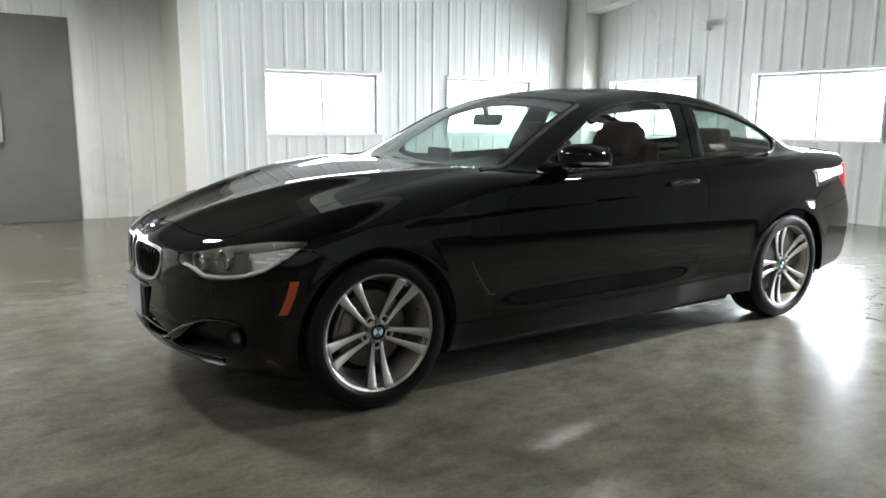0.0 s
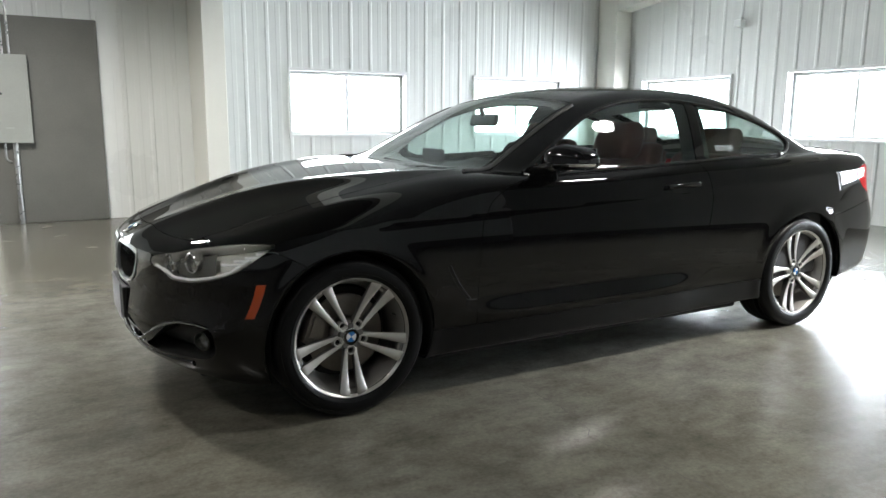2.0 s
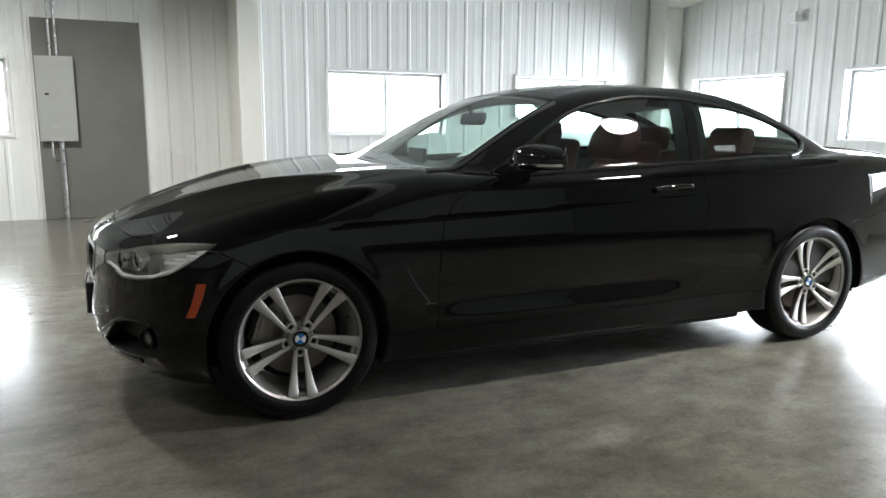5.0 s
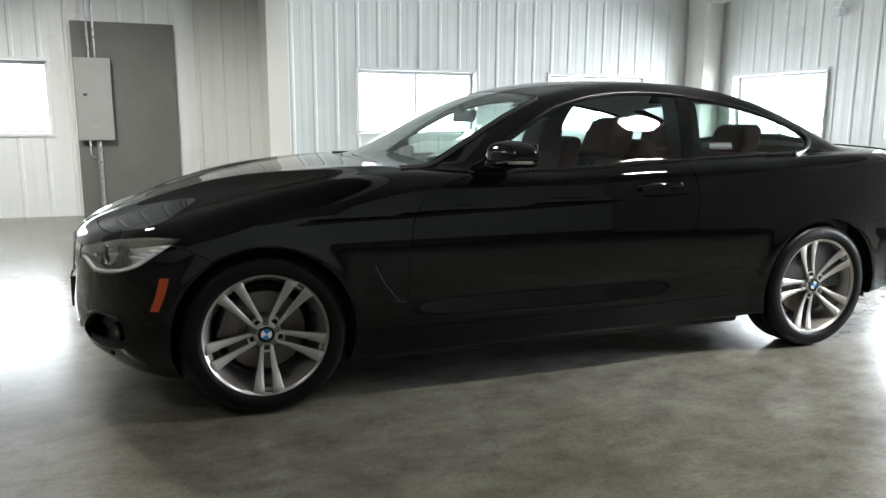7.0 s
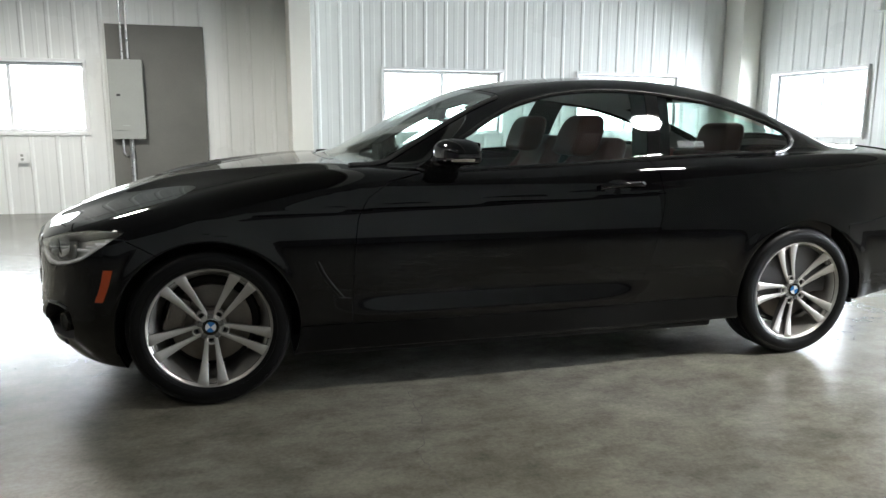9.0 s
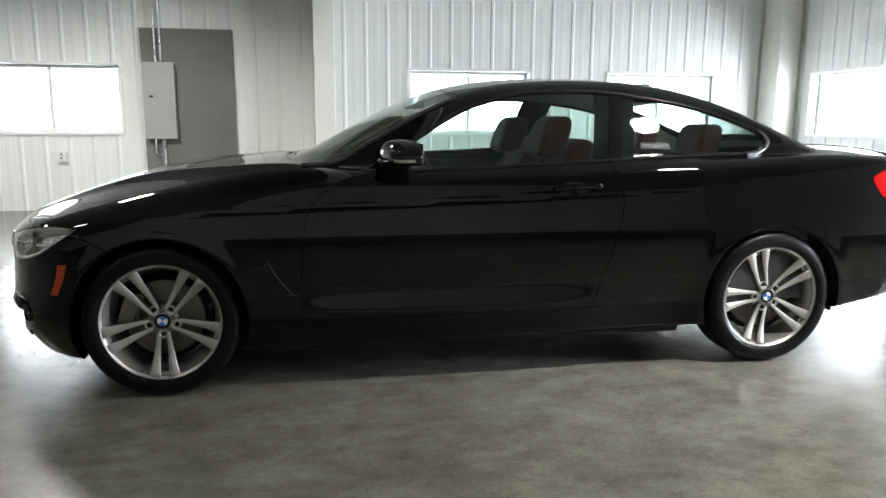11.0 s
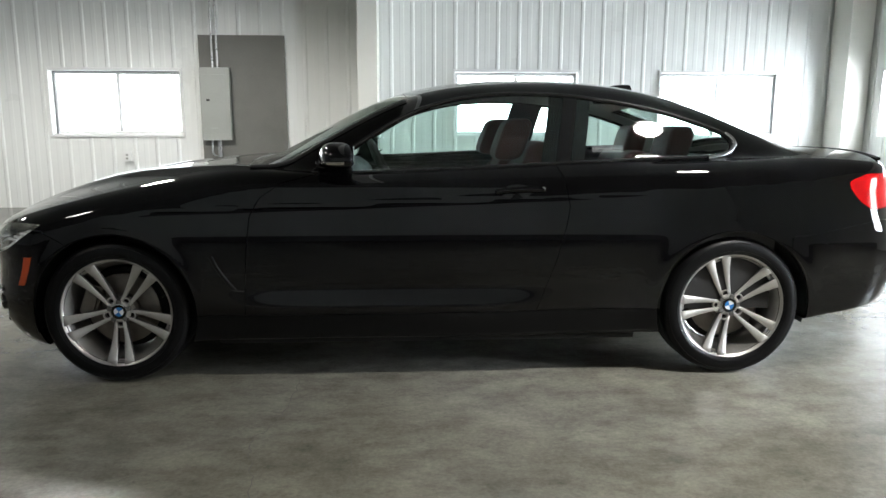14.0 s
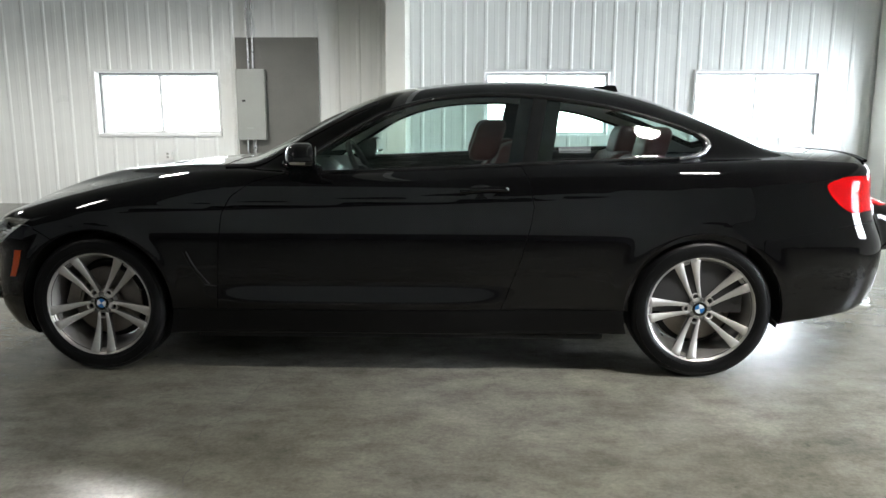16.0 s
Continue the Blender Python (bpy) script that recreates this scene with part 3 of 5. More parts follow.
def add_board():
    b = part("backing_board", box((-2.83, WY - 0.019, 0.004), (-1.692, WY - 0.001, 2.296), 0.002), "board", None)
    tagged(b, "grey painted plywood backing board standing against the wall", "board")
    root = tagged(empty("breaker_panel", (-2.615, WY - 0.02, 0.918)), "grey steel electrical breaker panel on the backing board", "electrical panel")
    part("enclosure", box((-0.19, -0.095, 0.0), (0.19, -0.001, 0.948), 0.004), "panelbox", root)
    cover = part("cover", box((-0.195, -0.108, -0.004), (0.195, -0.096, 0.952), 0.005), "panelbox", root)
    part("inner_door", box((-0.165, -0.1125, 0.10), (0.165, -0.1085, 0.86), 0.002), "panelbox", root)
    part("latch", box((-0.115, -0.122, 0.515), (-0.070, -0.1127, 0.54), 0.003), "plastic", root, "black latch")
    part("rating_label", box((-0.06, -0.1135, 0.155), (0.02, -0.1127, 0.162)), "sticker", root)
    for dx in (-0.035, 0.03):
        c = part("conduit", tube([(-2.615 + dx, WY - 0.05, 1.875), (-2.615 + dx, WY - 0.05, 3.36)], 0.0135), "galv", None)
        tagged(c, "galvanised conduit running up the wall", "conduit", "conduits")
        part("coupling", tube([(-2.615 + dx, WY - 0.05, 2.52), (-2.615 + dx, WY - 0.05, 2.60)], 0.0185), "galv", c)
    pts = [(-2.60, WY - 0.055, 0.915 - 0.911 * i / 20) for i in range(21)]
    c = part("flexible_conduit", tube(pts, 0.026, 14), "galv", None)
    tagged(c, "thick ribbed flexible conduit dropping to the floor", "conduit", "conduits")
    for i in range(26):
        part("rib", tube([(-2.60, WY - 0.055, 0.03 + i * 0.034), (-2.60, WY - 0.055, 0.042 + i * 0.034)], 0.0285, 12), "galv", c)
    pts = [(-2.70, WY - 0.05, 0.915), (-2.70, WY - 0.05, 0.76), (-2.692, WY - 0.045, 0.725), (-2.67, WY - 0.035, 0.705), (-2.65, WY - 0.02, 0.70)]
    c = part("cable_bend", tube(pts, 0.013), "galv", None)
    tagged(c, "short grey cable bend below the panel", "conduit", "conduits")
    root = tagged(empty("wall_outlet", (-3.847, WY, 0.693)), "small pale surface wall socket box", "socket")
    part("box", box((-0.052, -0.045, -0.058), (0.052, 0.0, 0.058), 0.004), "trim", root)
    part("cover_plate", box((-0.056, -0.049, -0.062), (0.056, -0.0455, 0.062), 0.002), "trim", root)
    for dz in (-0.024, 0.024):
        part("socket", box((-0.016, -0.052, dz - 0.014), (0.016, -0.0492, dz + 0.014), 0.004), "panelbox", root)
    root = tagged(empty("sensor_box", (RIGHT, 3.46, 2.53)), "small white sensor box on the end wall", "sensor")
    part("bracket", tube([(-0.002, 0.02, 0.06), (-0.05, 0.02, 0.085), (-0.06, 0.02, 0.04)], 0.008), "upvc", root)
    part("housing", box((-0.115, -0.045, -0.06), (-0.015, 0.07, 0.045), 0.012), "upvc", root)


add_board()


# ---- the coupe: body form ----
HUB_Z, AXLE_F, AXLE_R = 0.326, -1.405, 1.405
ARCH_R = 0.358

width = Spline((-2.25, 0.815), (-2.0, 0.858), (-1.7, 0.888), (-1.405, 0.899), (-0.8, 0.894), (0.0, 0.893), (0.7, 0.899), (1.405, 0.912), (1.75, 0.905), (2.05, 0.872), (2.25, 0.832), (2.48, 0.765))
flank = Spline((0.12, -0.060), (0.20, -0.030), (0.27, -0.017), (0.34, -0.008), (0.42, -0.001), (0.50, 0.001), (0.58, 0.001), (0.64, -0.0005), (0.69, -0.0035), (0.76, -0.0095), (0.82, -0.014), (0.88, -0.019), (0.93, -0.028), (0.98, -0.052), (1.06, -0.12))
top_z = Spline((-2.30, 0.56), (-2.18, 0.665), (-2.10, 0.712), (-1.98, 0.765), (-1.8, 0.828), (-1.6, 0.884), (-1.4, 0.925), (-1.2, 0.954), (-0.95, 0.979), (-0.6, 0.982), (0.0, 0.976), (0.6, 0.990), (1.2, 1.012), (1.65, 1.036), (1.9, 1.043), (2.15, 1.033), (2.30, 1.027), (2.42, 1.024))
crown = Spline((-2.2, 0.035), (-1.8, 0.042), (-1.2, 0.040), (-0.8, 0.036), (0.0, 0.02), (1.4, 0.02), (1.9, 0.038), (2.4, 0.05))
nose_x = Spline((0.10, -1.99), (0.18, -2.085), (0.26, -2.148), (0.33, -2.176), (0.42, -2.176), (0.52, -2.168), (0.60, -2.168), (0.68, -2.155), (0.74, -2.122), (0.85, -2.02))
tail_x = Spline((0.15, 2.16), (0.24, 2.30), (0.32, 2.385), (0.42, 2.43), (0.54, 2.45), (0.62, 2.447), (0.70, 2.415), (0.78, 2.385), (0.90, 2.372), (1.0, 2.378), (1.1, 2.385))
under = Spline((-2.3, 0.23), (-2.0, 0.19), (-1.7, 0.168), (-1.0, 0.185), (0.0, 0.195), (1.0, 0.200), (1.5, 0.228), (1.75, 0.262), (2.13, 0.318), (2.45, 0.38))
roof_z = Spline((-1.10, 0.815), (-0.926, 0.943), (-0.770, 1.017), (-0.598, 1.108), (-0.425, 1.201), (-0.217, 1.293), (-0.065, 1.338), (0.1, 1.367), (0.3, 1.385), (0.55, 1.391), (0.8, 1.382), (1.0, 1.360), (1.2, 1.320), (1.4, 1.260), (1.6, 1.184), (1.8, 1.102), (2.0, 1.014), (2.3, 0.88))
cabin_w = Spline((-1.0, 0.66), (-0.7, 0.735), (-0.4, 0.772), (-0.1, 0.798), (0.3, 0.810), (0.7, 0.812), (1.1, 0.793), (1.4, 0.757), (1.7, 0.700), (2.0, 0.63), (2.3, 0.55))
bend = Spline((-1.2, 0.03), (-0.7, 0.07), (-0.4, 0.13), (0.1, 0.06), (0.6, -0.02), (1.1, -0.14), (1.6, -0.20), (2.2, -0.22))
slope = Spline((-2.2, 0.08), (-1.9, 0.09), (-1.6, 0.115), (-1.3, 0.13), (-1.0, 0.14), (-0.8, 0.14), (-0.5, 0.10))
bonnet_crease = Spline((-2.2, 0.20), (-2.05, 0.23), (-1.8, 0.30), (-1.55, 0.39), (-1.28, 0.54), (-1.0, 0.66), (-0.8, 0.72), (-0.5, 0.76))
crease_z = Spline((-1.9, 0.72), (-1.4, 0.775), (-0.8, 0.80), (0.0, 0.825), (0.8, 0.853), (1.4, 0.885), (1.9, 0.91), (2.3, 0.925))


def low_body(x, y, z):
    a = np.abs(y)
    dz = z - crease_z(x)
    ridge = 0.0025 * np.exp(-np.sqrt(dz * dz + 0.00002) / 0.016) - 0.045 * (dz + np.sqrt(dz * dz + 0.00004))
    df, dr = np.hypot(x - AXLE_F, z - HUB_Z), np.hypot(x - AXLE_R, z - HUB_Z)
    flare = 0.006 * np.exp(-((df - ARCH_R - 0.005) / 0.030) ** 2) + 0.007 * np.exp(-((dr - ARCH_R - 0.01) / 0.05) ** 2)
    step = np.clip((0.440 - z) / 0.105, 0, 1)
    sill = 0.026 * np.exp(-np.minimum(((x + 0.17) / 0.68) ** 6, 60)) * step * step * (3 - 2 * step)
    lean = 0.055 * np.maximum(z - 0.62, 0) / (1 + np.exp((1.35 - x) / 0.12))
    tuck = np.where(z < 0.47, 0.8 * np.minimum(flank(z), 0), 0) / (1 + np.exp((1.66 - x) / 0.04))
    side = a - (width(x) + flank(z) - tuck + ridge + flare + sill - lean)
    t = a - bonnet_crease(x)
    hood = (0.009 + 0.010 * np.exp(-((x + 1.5) / 0.3) ** 2)) * np.exp(-((t + 0.03) / 0.10) ** 2) / (1 + np.exp((x + 0.80) / 0.05))
    fall = 0.03 * a * a + slope(x) * 0.5 * (t + np.sqrt(t * t + 0.0003))
    front = 1 / (1 + np.exp((x + 0.60) / 0.10))
    drop = front * fall + (1 - front) * crown(x) * (a / 0.75) ** 2.4
    top = (z - (top_z(x) - drop + hood)) * 0.95
    nose = (nose_x(z) + 0.29 * a ** 2 + 0.18 * a ** 4 - x) * 0.95
    tail = (x - (tail_x(z) - 0.24 * a ** 2 - 0.15 * a ** 4)) * 0.95
    f = smax(top, nose, 0.055)
    f = smax(side, f, 0.045 + 0.065 / (1 + np.exp((x + 0.95) / 0.12)) + 0.03 / (1 + np.exp((x + 1.93) / 0.06)))
    f = smax(f, tail, 0.10)
    return smax(f, under(x) - z, 0.022)


def cabin(x, y, z):
    a = np.abs(y)
    side = (a - (cabin_w(x) - 0.40 * np.maximum(z - 0.96, -0.05) - 0.38 * np.maximum(z - 0.96, 0) ** 2)) * 0.92
    roof = (z - (roof_z(x - bend(x) * a * a) - 0.045 * (a / 0.6) ** 2)) * 0.86
    return smax(smax(side, roof, 0.085), 0.55 - z, 0.02)


def body(x, y, z):
    return smin(low_body(x, y, z), cabin(x, y, z), 0.035)


STEP = 0.0165
V0, F0 = surface(body, (-2.26, -STEP / 2, 0.08), (2.52, 0.98, 1.43), STEP)
V0[np.abs(V0[:, 1]) < STEP * 0.6, 1] = np.where(V0[:, 1][np.abs(V0[:, 1]) < STEP * 0.6] < STEP * 0.25, 0.0, V0[:, 1][np.abs(V0[:, 1]) < STEP * 0.6])
V0, F0 = clip(V0, F0, -(V0[:, 1] + 1e-5))
V0[:, 1] = np.maximum(V0[:, 1], 0)

# outlines of glass, shut lines and lamps, in the plane that each is seen in
side_glass = rounded([(-0.50, 0.952), (-0.2, 0.958), (0.2, 0.975), (0.6, 0.995), (1.0, 1.010), (1.30, 1.020), (1.395, 1.035), (1.425, 1.075), (1.37, 1.122), (1.19, 1.186), (1.0, 1.235), (0.8, 1.268), (0.6, 1.290), (0.4, 1.295), (0.2, 1.280), (0.05, 1.248), (-0.1, 1.195), (-0.3, 1.078), (-0.44, 0.99)])
door_line = [(-0.835, 0.30), (-0.82, 0.60), (-0.80, 0.76), (-0.755, 0.84), (-0.66, 0.905), (-0.52, 0.938), (0.0, 0.955), (0.45, 0.972), (0.575, 0.978), (0.605, 0.92), (0.630, 0.80), (0.618, 0.72), (0.575, 0.56), (0.50, 0.36), (0.47, 0.285), (0.40, 0.262), (-0.75, 0.262), (-0.82, 0.272)]
lamp_line = rounded([(0.572, 0.655), (0.578, 0.618), (0.622, 0.614), (0.686, 0.600), (0.752, 0.579), (0.88, 0.579), (1.018, 0.593), (1.138, 0.619), (1.247, 0.666), (1.34, 0.722), (1.335, 0.728), (1.16, 0.731), (0.93, 0.709), (0.764, 0.684)], 5)
kidney_line = rounded([(0.032, 0.650), (0.030, 0.58), (0.05, 0.528), (0.11, 0.510), (0.20, 0.511), (0.285, 0.530), (0.34, 0.578), (0.358, 0.63), (0.335, 0.655), (0.25, 0.666), (0.12, 0.668), (0.055, 0.664)], 5)
intake_line = rounded([(0.44, 0.280), (0.52, 0.308), (0.60, 0.348), (0.686, 0.390), (0.769, 0.410), (0.90, 0.413), (1.005, 0.404), (1.035, 0.36), (1.030, 0.312), (0.965, 0.284), (0.80, 0.272), (0.65, 0.264), (0.52, 0.262)], 5)
mouth_line = rounded([(-0.08, 0.262), (-0.08, 0.385), (0.05, 0.385), (0.2, 0.38), (0.30, 0.352), (0.385, 0.305), (0.34, 0.272), (0.2, 0.262)], 5)
tail_line = rounded([(0.515, 0.901), (0.476, 0.925), (0.437, 0.938), (0.377, 0.938), (0.22, 0.934), (0.10, 0.93), (0.09, 0.80), (0.2, 0.785), (0.341, 0.777), (0.391, 0.773), (0.447, 0.806), (0.495, 0.856)], 5)


def wrap_front(P):
    return P[:, 1] + (P[:, 0] + 2.18)


def wrap_back(P):
    return (2.45 - P[:, 0]) + np.maximum(0, 0.86 - P[:, 1]) * 0.9


def near_front(P):
    return P[:, 0] + 1.3


def glass_front(P):
    """Windscreen: between the pillars, above the cowl, below the roof edge."""
    a, x = P[:, 1], P[:, 0]
    xc = x - 0.10 * a * a
    edge = a - (0.735 - 0.145 * (xc + 0.86) / 0.75)
    return np.maximum(np.maximum(np.maximum(edge, xc + 0.125), -0.880 - xc), 0.9 - P[:, 2])


def glass_back(P):
    a, x = P[:, 1], P[:, 0]
    xc = x + 0.18 * a * a
    edge = a - (0.545 + 0.03 * (xc - 1.05) / 0.6)
    return np.maximum(np.maximum(np.maximum(edge, 1.29 - xc), xc - 1.83), 1.0 - P[:, 2])


def glass_side(P, grow=0.0):
    return np.maximum(outline(P[:, 0], P[:, 2], side_glass) - grow, 0.45 - P[:, 1])


def b_post(P):
    return P[:, 0] - (0.600 + 0.20 * (P[:, 2] - 1.0))


def hood(P):
    x, a = P[:, 0], P[:, 1]
    side = a - (0.715 - 0.06 * ((-x - 1.2) / 0.8) ** 2 - 0.30 * np.maximum(0, -x - 1.80) ** 1.3)
    lead = -(x + 2.052 - 0.13 * a * a - 0.28 * a ** 4)
    return np.maximum(np.maximum(np.maximum(side, lead), (x - 0.16 * a * a) + 0.895), 0.6 - P[:, 2])


def boot(P):
    x, a = P[:, 0], P[:, 1]
    return np.maximum(np.maximum(np.maximum(a - 0.70 + 0.06 * (x - 1.9), 1.86 - x), 0.72 - P[:, 2]), a - 0.74)


def sun_roof(P):
    return np.maximum(np.maximum(P[:, 1] - 0.42, np.abs(P[:, 0] - 0.32) - 0.36), 1.2 - P[:, 2])


def door(P):
    return np.maximum(outline(P[:, 0], P[:, 2], door_line) - 0.0, 0.5 - P[:, 1])


def lamp(P):
    return np.maximum(outline(wrap_front(P), P[:, 2], lamp_line), near_front(P))


def kidney(P):
    return np.maximum(outline(P[:, 1], P[:, 2], kidney_line), near_front(P) + 0.5)


def intake(P):
    return np.maximum(outline(wrap_front(P), P[:, 2], intake_line), near_front(P) + 0.4)


def mouth(P):
    return np.maximum(outline(P[:, 1], P[:, 2], mouth_line), near_front(P) + 0.6)


def tail_lamp(P):
    return np.maximum(outline(wrap_back(P), P[:, 2], tail_line), 1.5 - P[:, 0])


def skirt(P):
    """Sill cover between the wheel arches."""
    return np.maximum(np.maximum(P[:, 2] - (0.318 + 0.006 * P[:, 0]), np.abs(P[:, 0]) - 1.2), 0.6 - P[:, 1])


def front_bumper(P):
    """Nose cover: ahead of the arch, below the lamps and the bonnet."""
    s, x, z = wrap_front(P), P[:, 0], P[:, 2]
    line = np.interp(s, [0.0, 0.3, 0.6, 1.0, 1.35, 1.50], [0.80, 0.80, 0.80, 0.72, 0.70, 0.63])
    return np.maximum(np.maximum(z - line, x + 1.50), near_front(P))


def rear_bumper(P):
    x, z = P[:, 0], P[:, 2]
    line = np.interp(x, [1.5, 1.75, 2.05, 2.25, 2.5], [0.655, 0.66, 0.715, 0.735, 0.735])
    return np.maximum(z - line, 1.66 - x)


def arch(P, r=ARCH_R):
    d = np.minimum(np.hypot(P[:, 0] - AXLE_F, P[:, 2] - HUB_Z), np.hypot(P[:, 0] - AXLE_R, P[:, 2] - HUB_Z))
    return np.maximum(d - r, 0.5 - P[:, 1])


def cutout(V, F, *fs):
    """Keeps where every one of fs is negative."""
    for f in fs:
        if not len(F):
            break
        V, F = clip(V, F, f(V))
    return V, F


def neg(f, gap=0.0):
    return lambda P: gap - f(P)


def less(f, gap):
    return lambda P: f(P) + gap


def mirrored(V, F, both=True):
    """One side of the car (towards the camera, -y), or both joined on the centre line."""
    L = V * (1, -1, 1)
    if not both:
        return L, F[:, ::-1]
    mid = np.abs(V[:, 1]) < 1e-6
    idx = np.where(mid, np.arange(len(V)), -1)
    new_id = np.empty(len(V), int)
    new_id[mid] = np.flatnonzero(mid)
    new_id[~mid] = len(V) + np.arange((~mid).sum())
    return np.concatenate([V, L[~mid]]), np.concatenate([F, new_id[F][:, ::-1]])


car = tagged(empty("car", (0, 0, 0)), "glossy black two-door coupe parked on the concrete floor", "car")


def panel(name, fs, mat, thick=0.010, lift=0.0, both=True, label="", parent=None, base=None):
    V, F = cutout(*(base or (V0, F0)), *fs)
    parent = parent or car
    if both:
        V, F = mirrored(V, F)
        return [link(name, shell(body, V, F, thick, lift), mat, parent, label)]
    out = []
    for s in (-1, 1):
        W, G = (V * (1, -1, 1), F[:, ::-1]) if s < 0 else (V, F)
        out.append(link(name, shell(body, W, G, thick, lift), mat, parent, label))
    return out


G = 0.0018
no_arch = neg(arch)
outer = cutout(V0, F0, no_arch, neg(lamp, 0.001), neg(kidney, -0.006), neg(intake), neg(mouth), neg(tail_lamp, 0.001))
outer = cutout(*outer, neg(glass_front), neg(glass_back), lambda P: 0.016 - glass_side(P))
panel("bonnet", [less(hood, G)], "paint", base=outer)
panel("boot_lid", [less(boot, G), neg(rear_bumper, G)], "paint", base=outer)
panel("sunroof", [less(sun_roof, G)], "gloss_black", base=outer)
panel("door", [less(door, G), neg(skirt, G)], "paint", both=False, base=outer)
panel("front_bumper", [less(front_bumper, G), neg(hood, G)], "paint", base=outer)
panel("rear_bumper", [less(rear_bumper, G)], "paint", base=outer)
panel("body_shell", [neg(hood, G), neg(boot, G), neg(sun_roof, G), neg(door, G), neg(skirt, G), neg(front_bumper, G), neg(rear_bumper, G)], "paint", base=outer)
panel("side_skirt", [less(skirt, G)], "skirt", both=False, base=outer, label="satin black side skirt")
panel("inner_frame", [neg(front_bumper, -0.3), lambda P: P[:, 2] - 1.02], "well", 0.0, -0.016, base=outer)
panel("windscreen", [less(glass_front, 0.028)], "glass", 0.004, -0.002)
panel("windscreen_band", [less(glass_front, 0.001), lambda P: -0.028 - glass_front(P)], "gloss_black", 0.004, -0.002)
panel("rear_window", [less(glass_back, 0.025)], "glass", 0.004, -0.002)
panel("rear_window_band", [less(glass_back, 0.001), lambda P: -0.025 - glass_back(P)], "gloss_black", 0.004, -0.002)
panel("window_trim", [lambda P: glass_side(P) - 0.015, lambda P: -glass_side(P)], "gloss_black", 0.010, 0.002, False)
panel("door_window", [less(glass_side, 0.001), lambda P: b_post(P) + 0.022], "glass", 0.004, -0.003, False)
panel("quarter_window", [less(glass_side, 0.001), lambda P: 0.048 - b_post(P)], "glass", 0.004, -0.003, False)
panel("window_post", [less(glass_side, 0.0005), lambda P: -0.020 - b_post(P), lambda P: b_post(P) - 0.046], "gloss_black", 0.010, 0.0, False)


def front_pts(xs, zs, s=-1, guess=0.8):
    """The places on the car's flank at (x, z)."""
    xs, zs = np.asarray(xs, float), np.asarray(zs, float)
    y = np.full(xs.shape, guess)
    for _ in range(18):
        y = y - body(xs, y, zs)
    return [Vector((float(p), s * float(q), float(r))) for p, q, r in zip(xs, y, zs)]


def nose_pts(ys, zs, guess=-2.1):
    """The places on the nose at (y, z)."""
    ys, zs = np.asarray(ys, float), np.asarray(zs, float)
    x = np.full(ys.shape, guess)
    for _ in range(24):
        x = x + body(x, np.abs(ys), zs) * 0.9
    return [Vector((float(p), float(q), float(r))) for p, q, r in zip(x, ys, zs)]


def front_pt(x, z, s=-1, guess=0.8):
    return front_pts([x], [z], s, guess)[0]


def nose_pt(y, z, guess=-2.1):
    return nose_pts([y], [z], guess)[0]


def lifted(pts, d):
    """Points moved along the surface normal."""
    N = gradient(body, np.array([tuple(p) for p in pts]))
    N /= np.linalg.norm(N, axis=1, keepdims=True)
    return [p + d * Vector([float(c) for c in n]) for p, n in zip(pts, N)]


def normal_at(p):
    return Vector(gradient(body, np.array([tuple(p)]))[0]).normalized()


def bowl(name, fs, depth, mat, parent, side, label=""):
    """The hollow behind an opening: its floor, set back along the surface, and its walls."""
    V, F = cutout(V0, F0, *fs)
    if side < 0:
        V, F = V * (1, -1, 1), F[:, ::-1]
    V = onto(body, V, 2, 0.004)
    N = gradient(body, V)
    N /= np.linalg.norm(N, axis=1, keepdims=True)
    e = np.concatenate([F[:, [0, 1]], F[:, [1, 2]], F[:, [2, 0]]])
    u, first, cnt = np.unique(np.sort(e, 1), axis=0, return_index=True, return_counts=True)
    rim = e[first[cnt == 1]]
    n, W, T = len(V), V - depth * N, V - 0.0005 * N
    faces = [*F.tolist(), *np.stack([rim[:, 1] + n, rim[:, 0] + n, rim[:, 0], rim[:, 1]], 1).tolist()]
    return link(name, mesh_of(np.concatenate([W, T]), faces, True), mat, parent, label)


def axis_matrix(p, n, up=(0, 0, 1)):
    """Places a form turned round Y so that its -Y faces along n at p."""
    n = Vector(n).normalized()
    y = -n
    x = y.cross(Vector(up)).normalized()
    z = x.cross(y)
    return Matrix(((x.x, y.x, z.x, p[0]), (x.y, y.y, z.y, p[1]), (x.z, y.z, z.z, p[2]), (0, 0, 0, 1)))


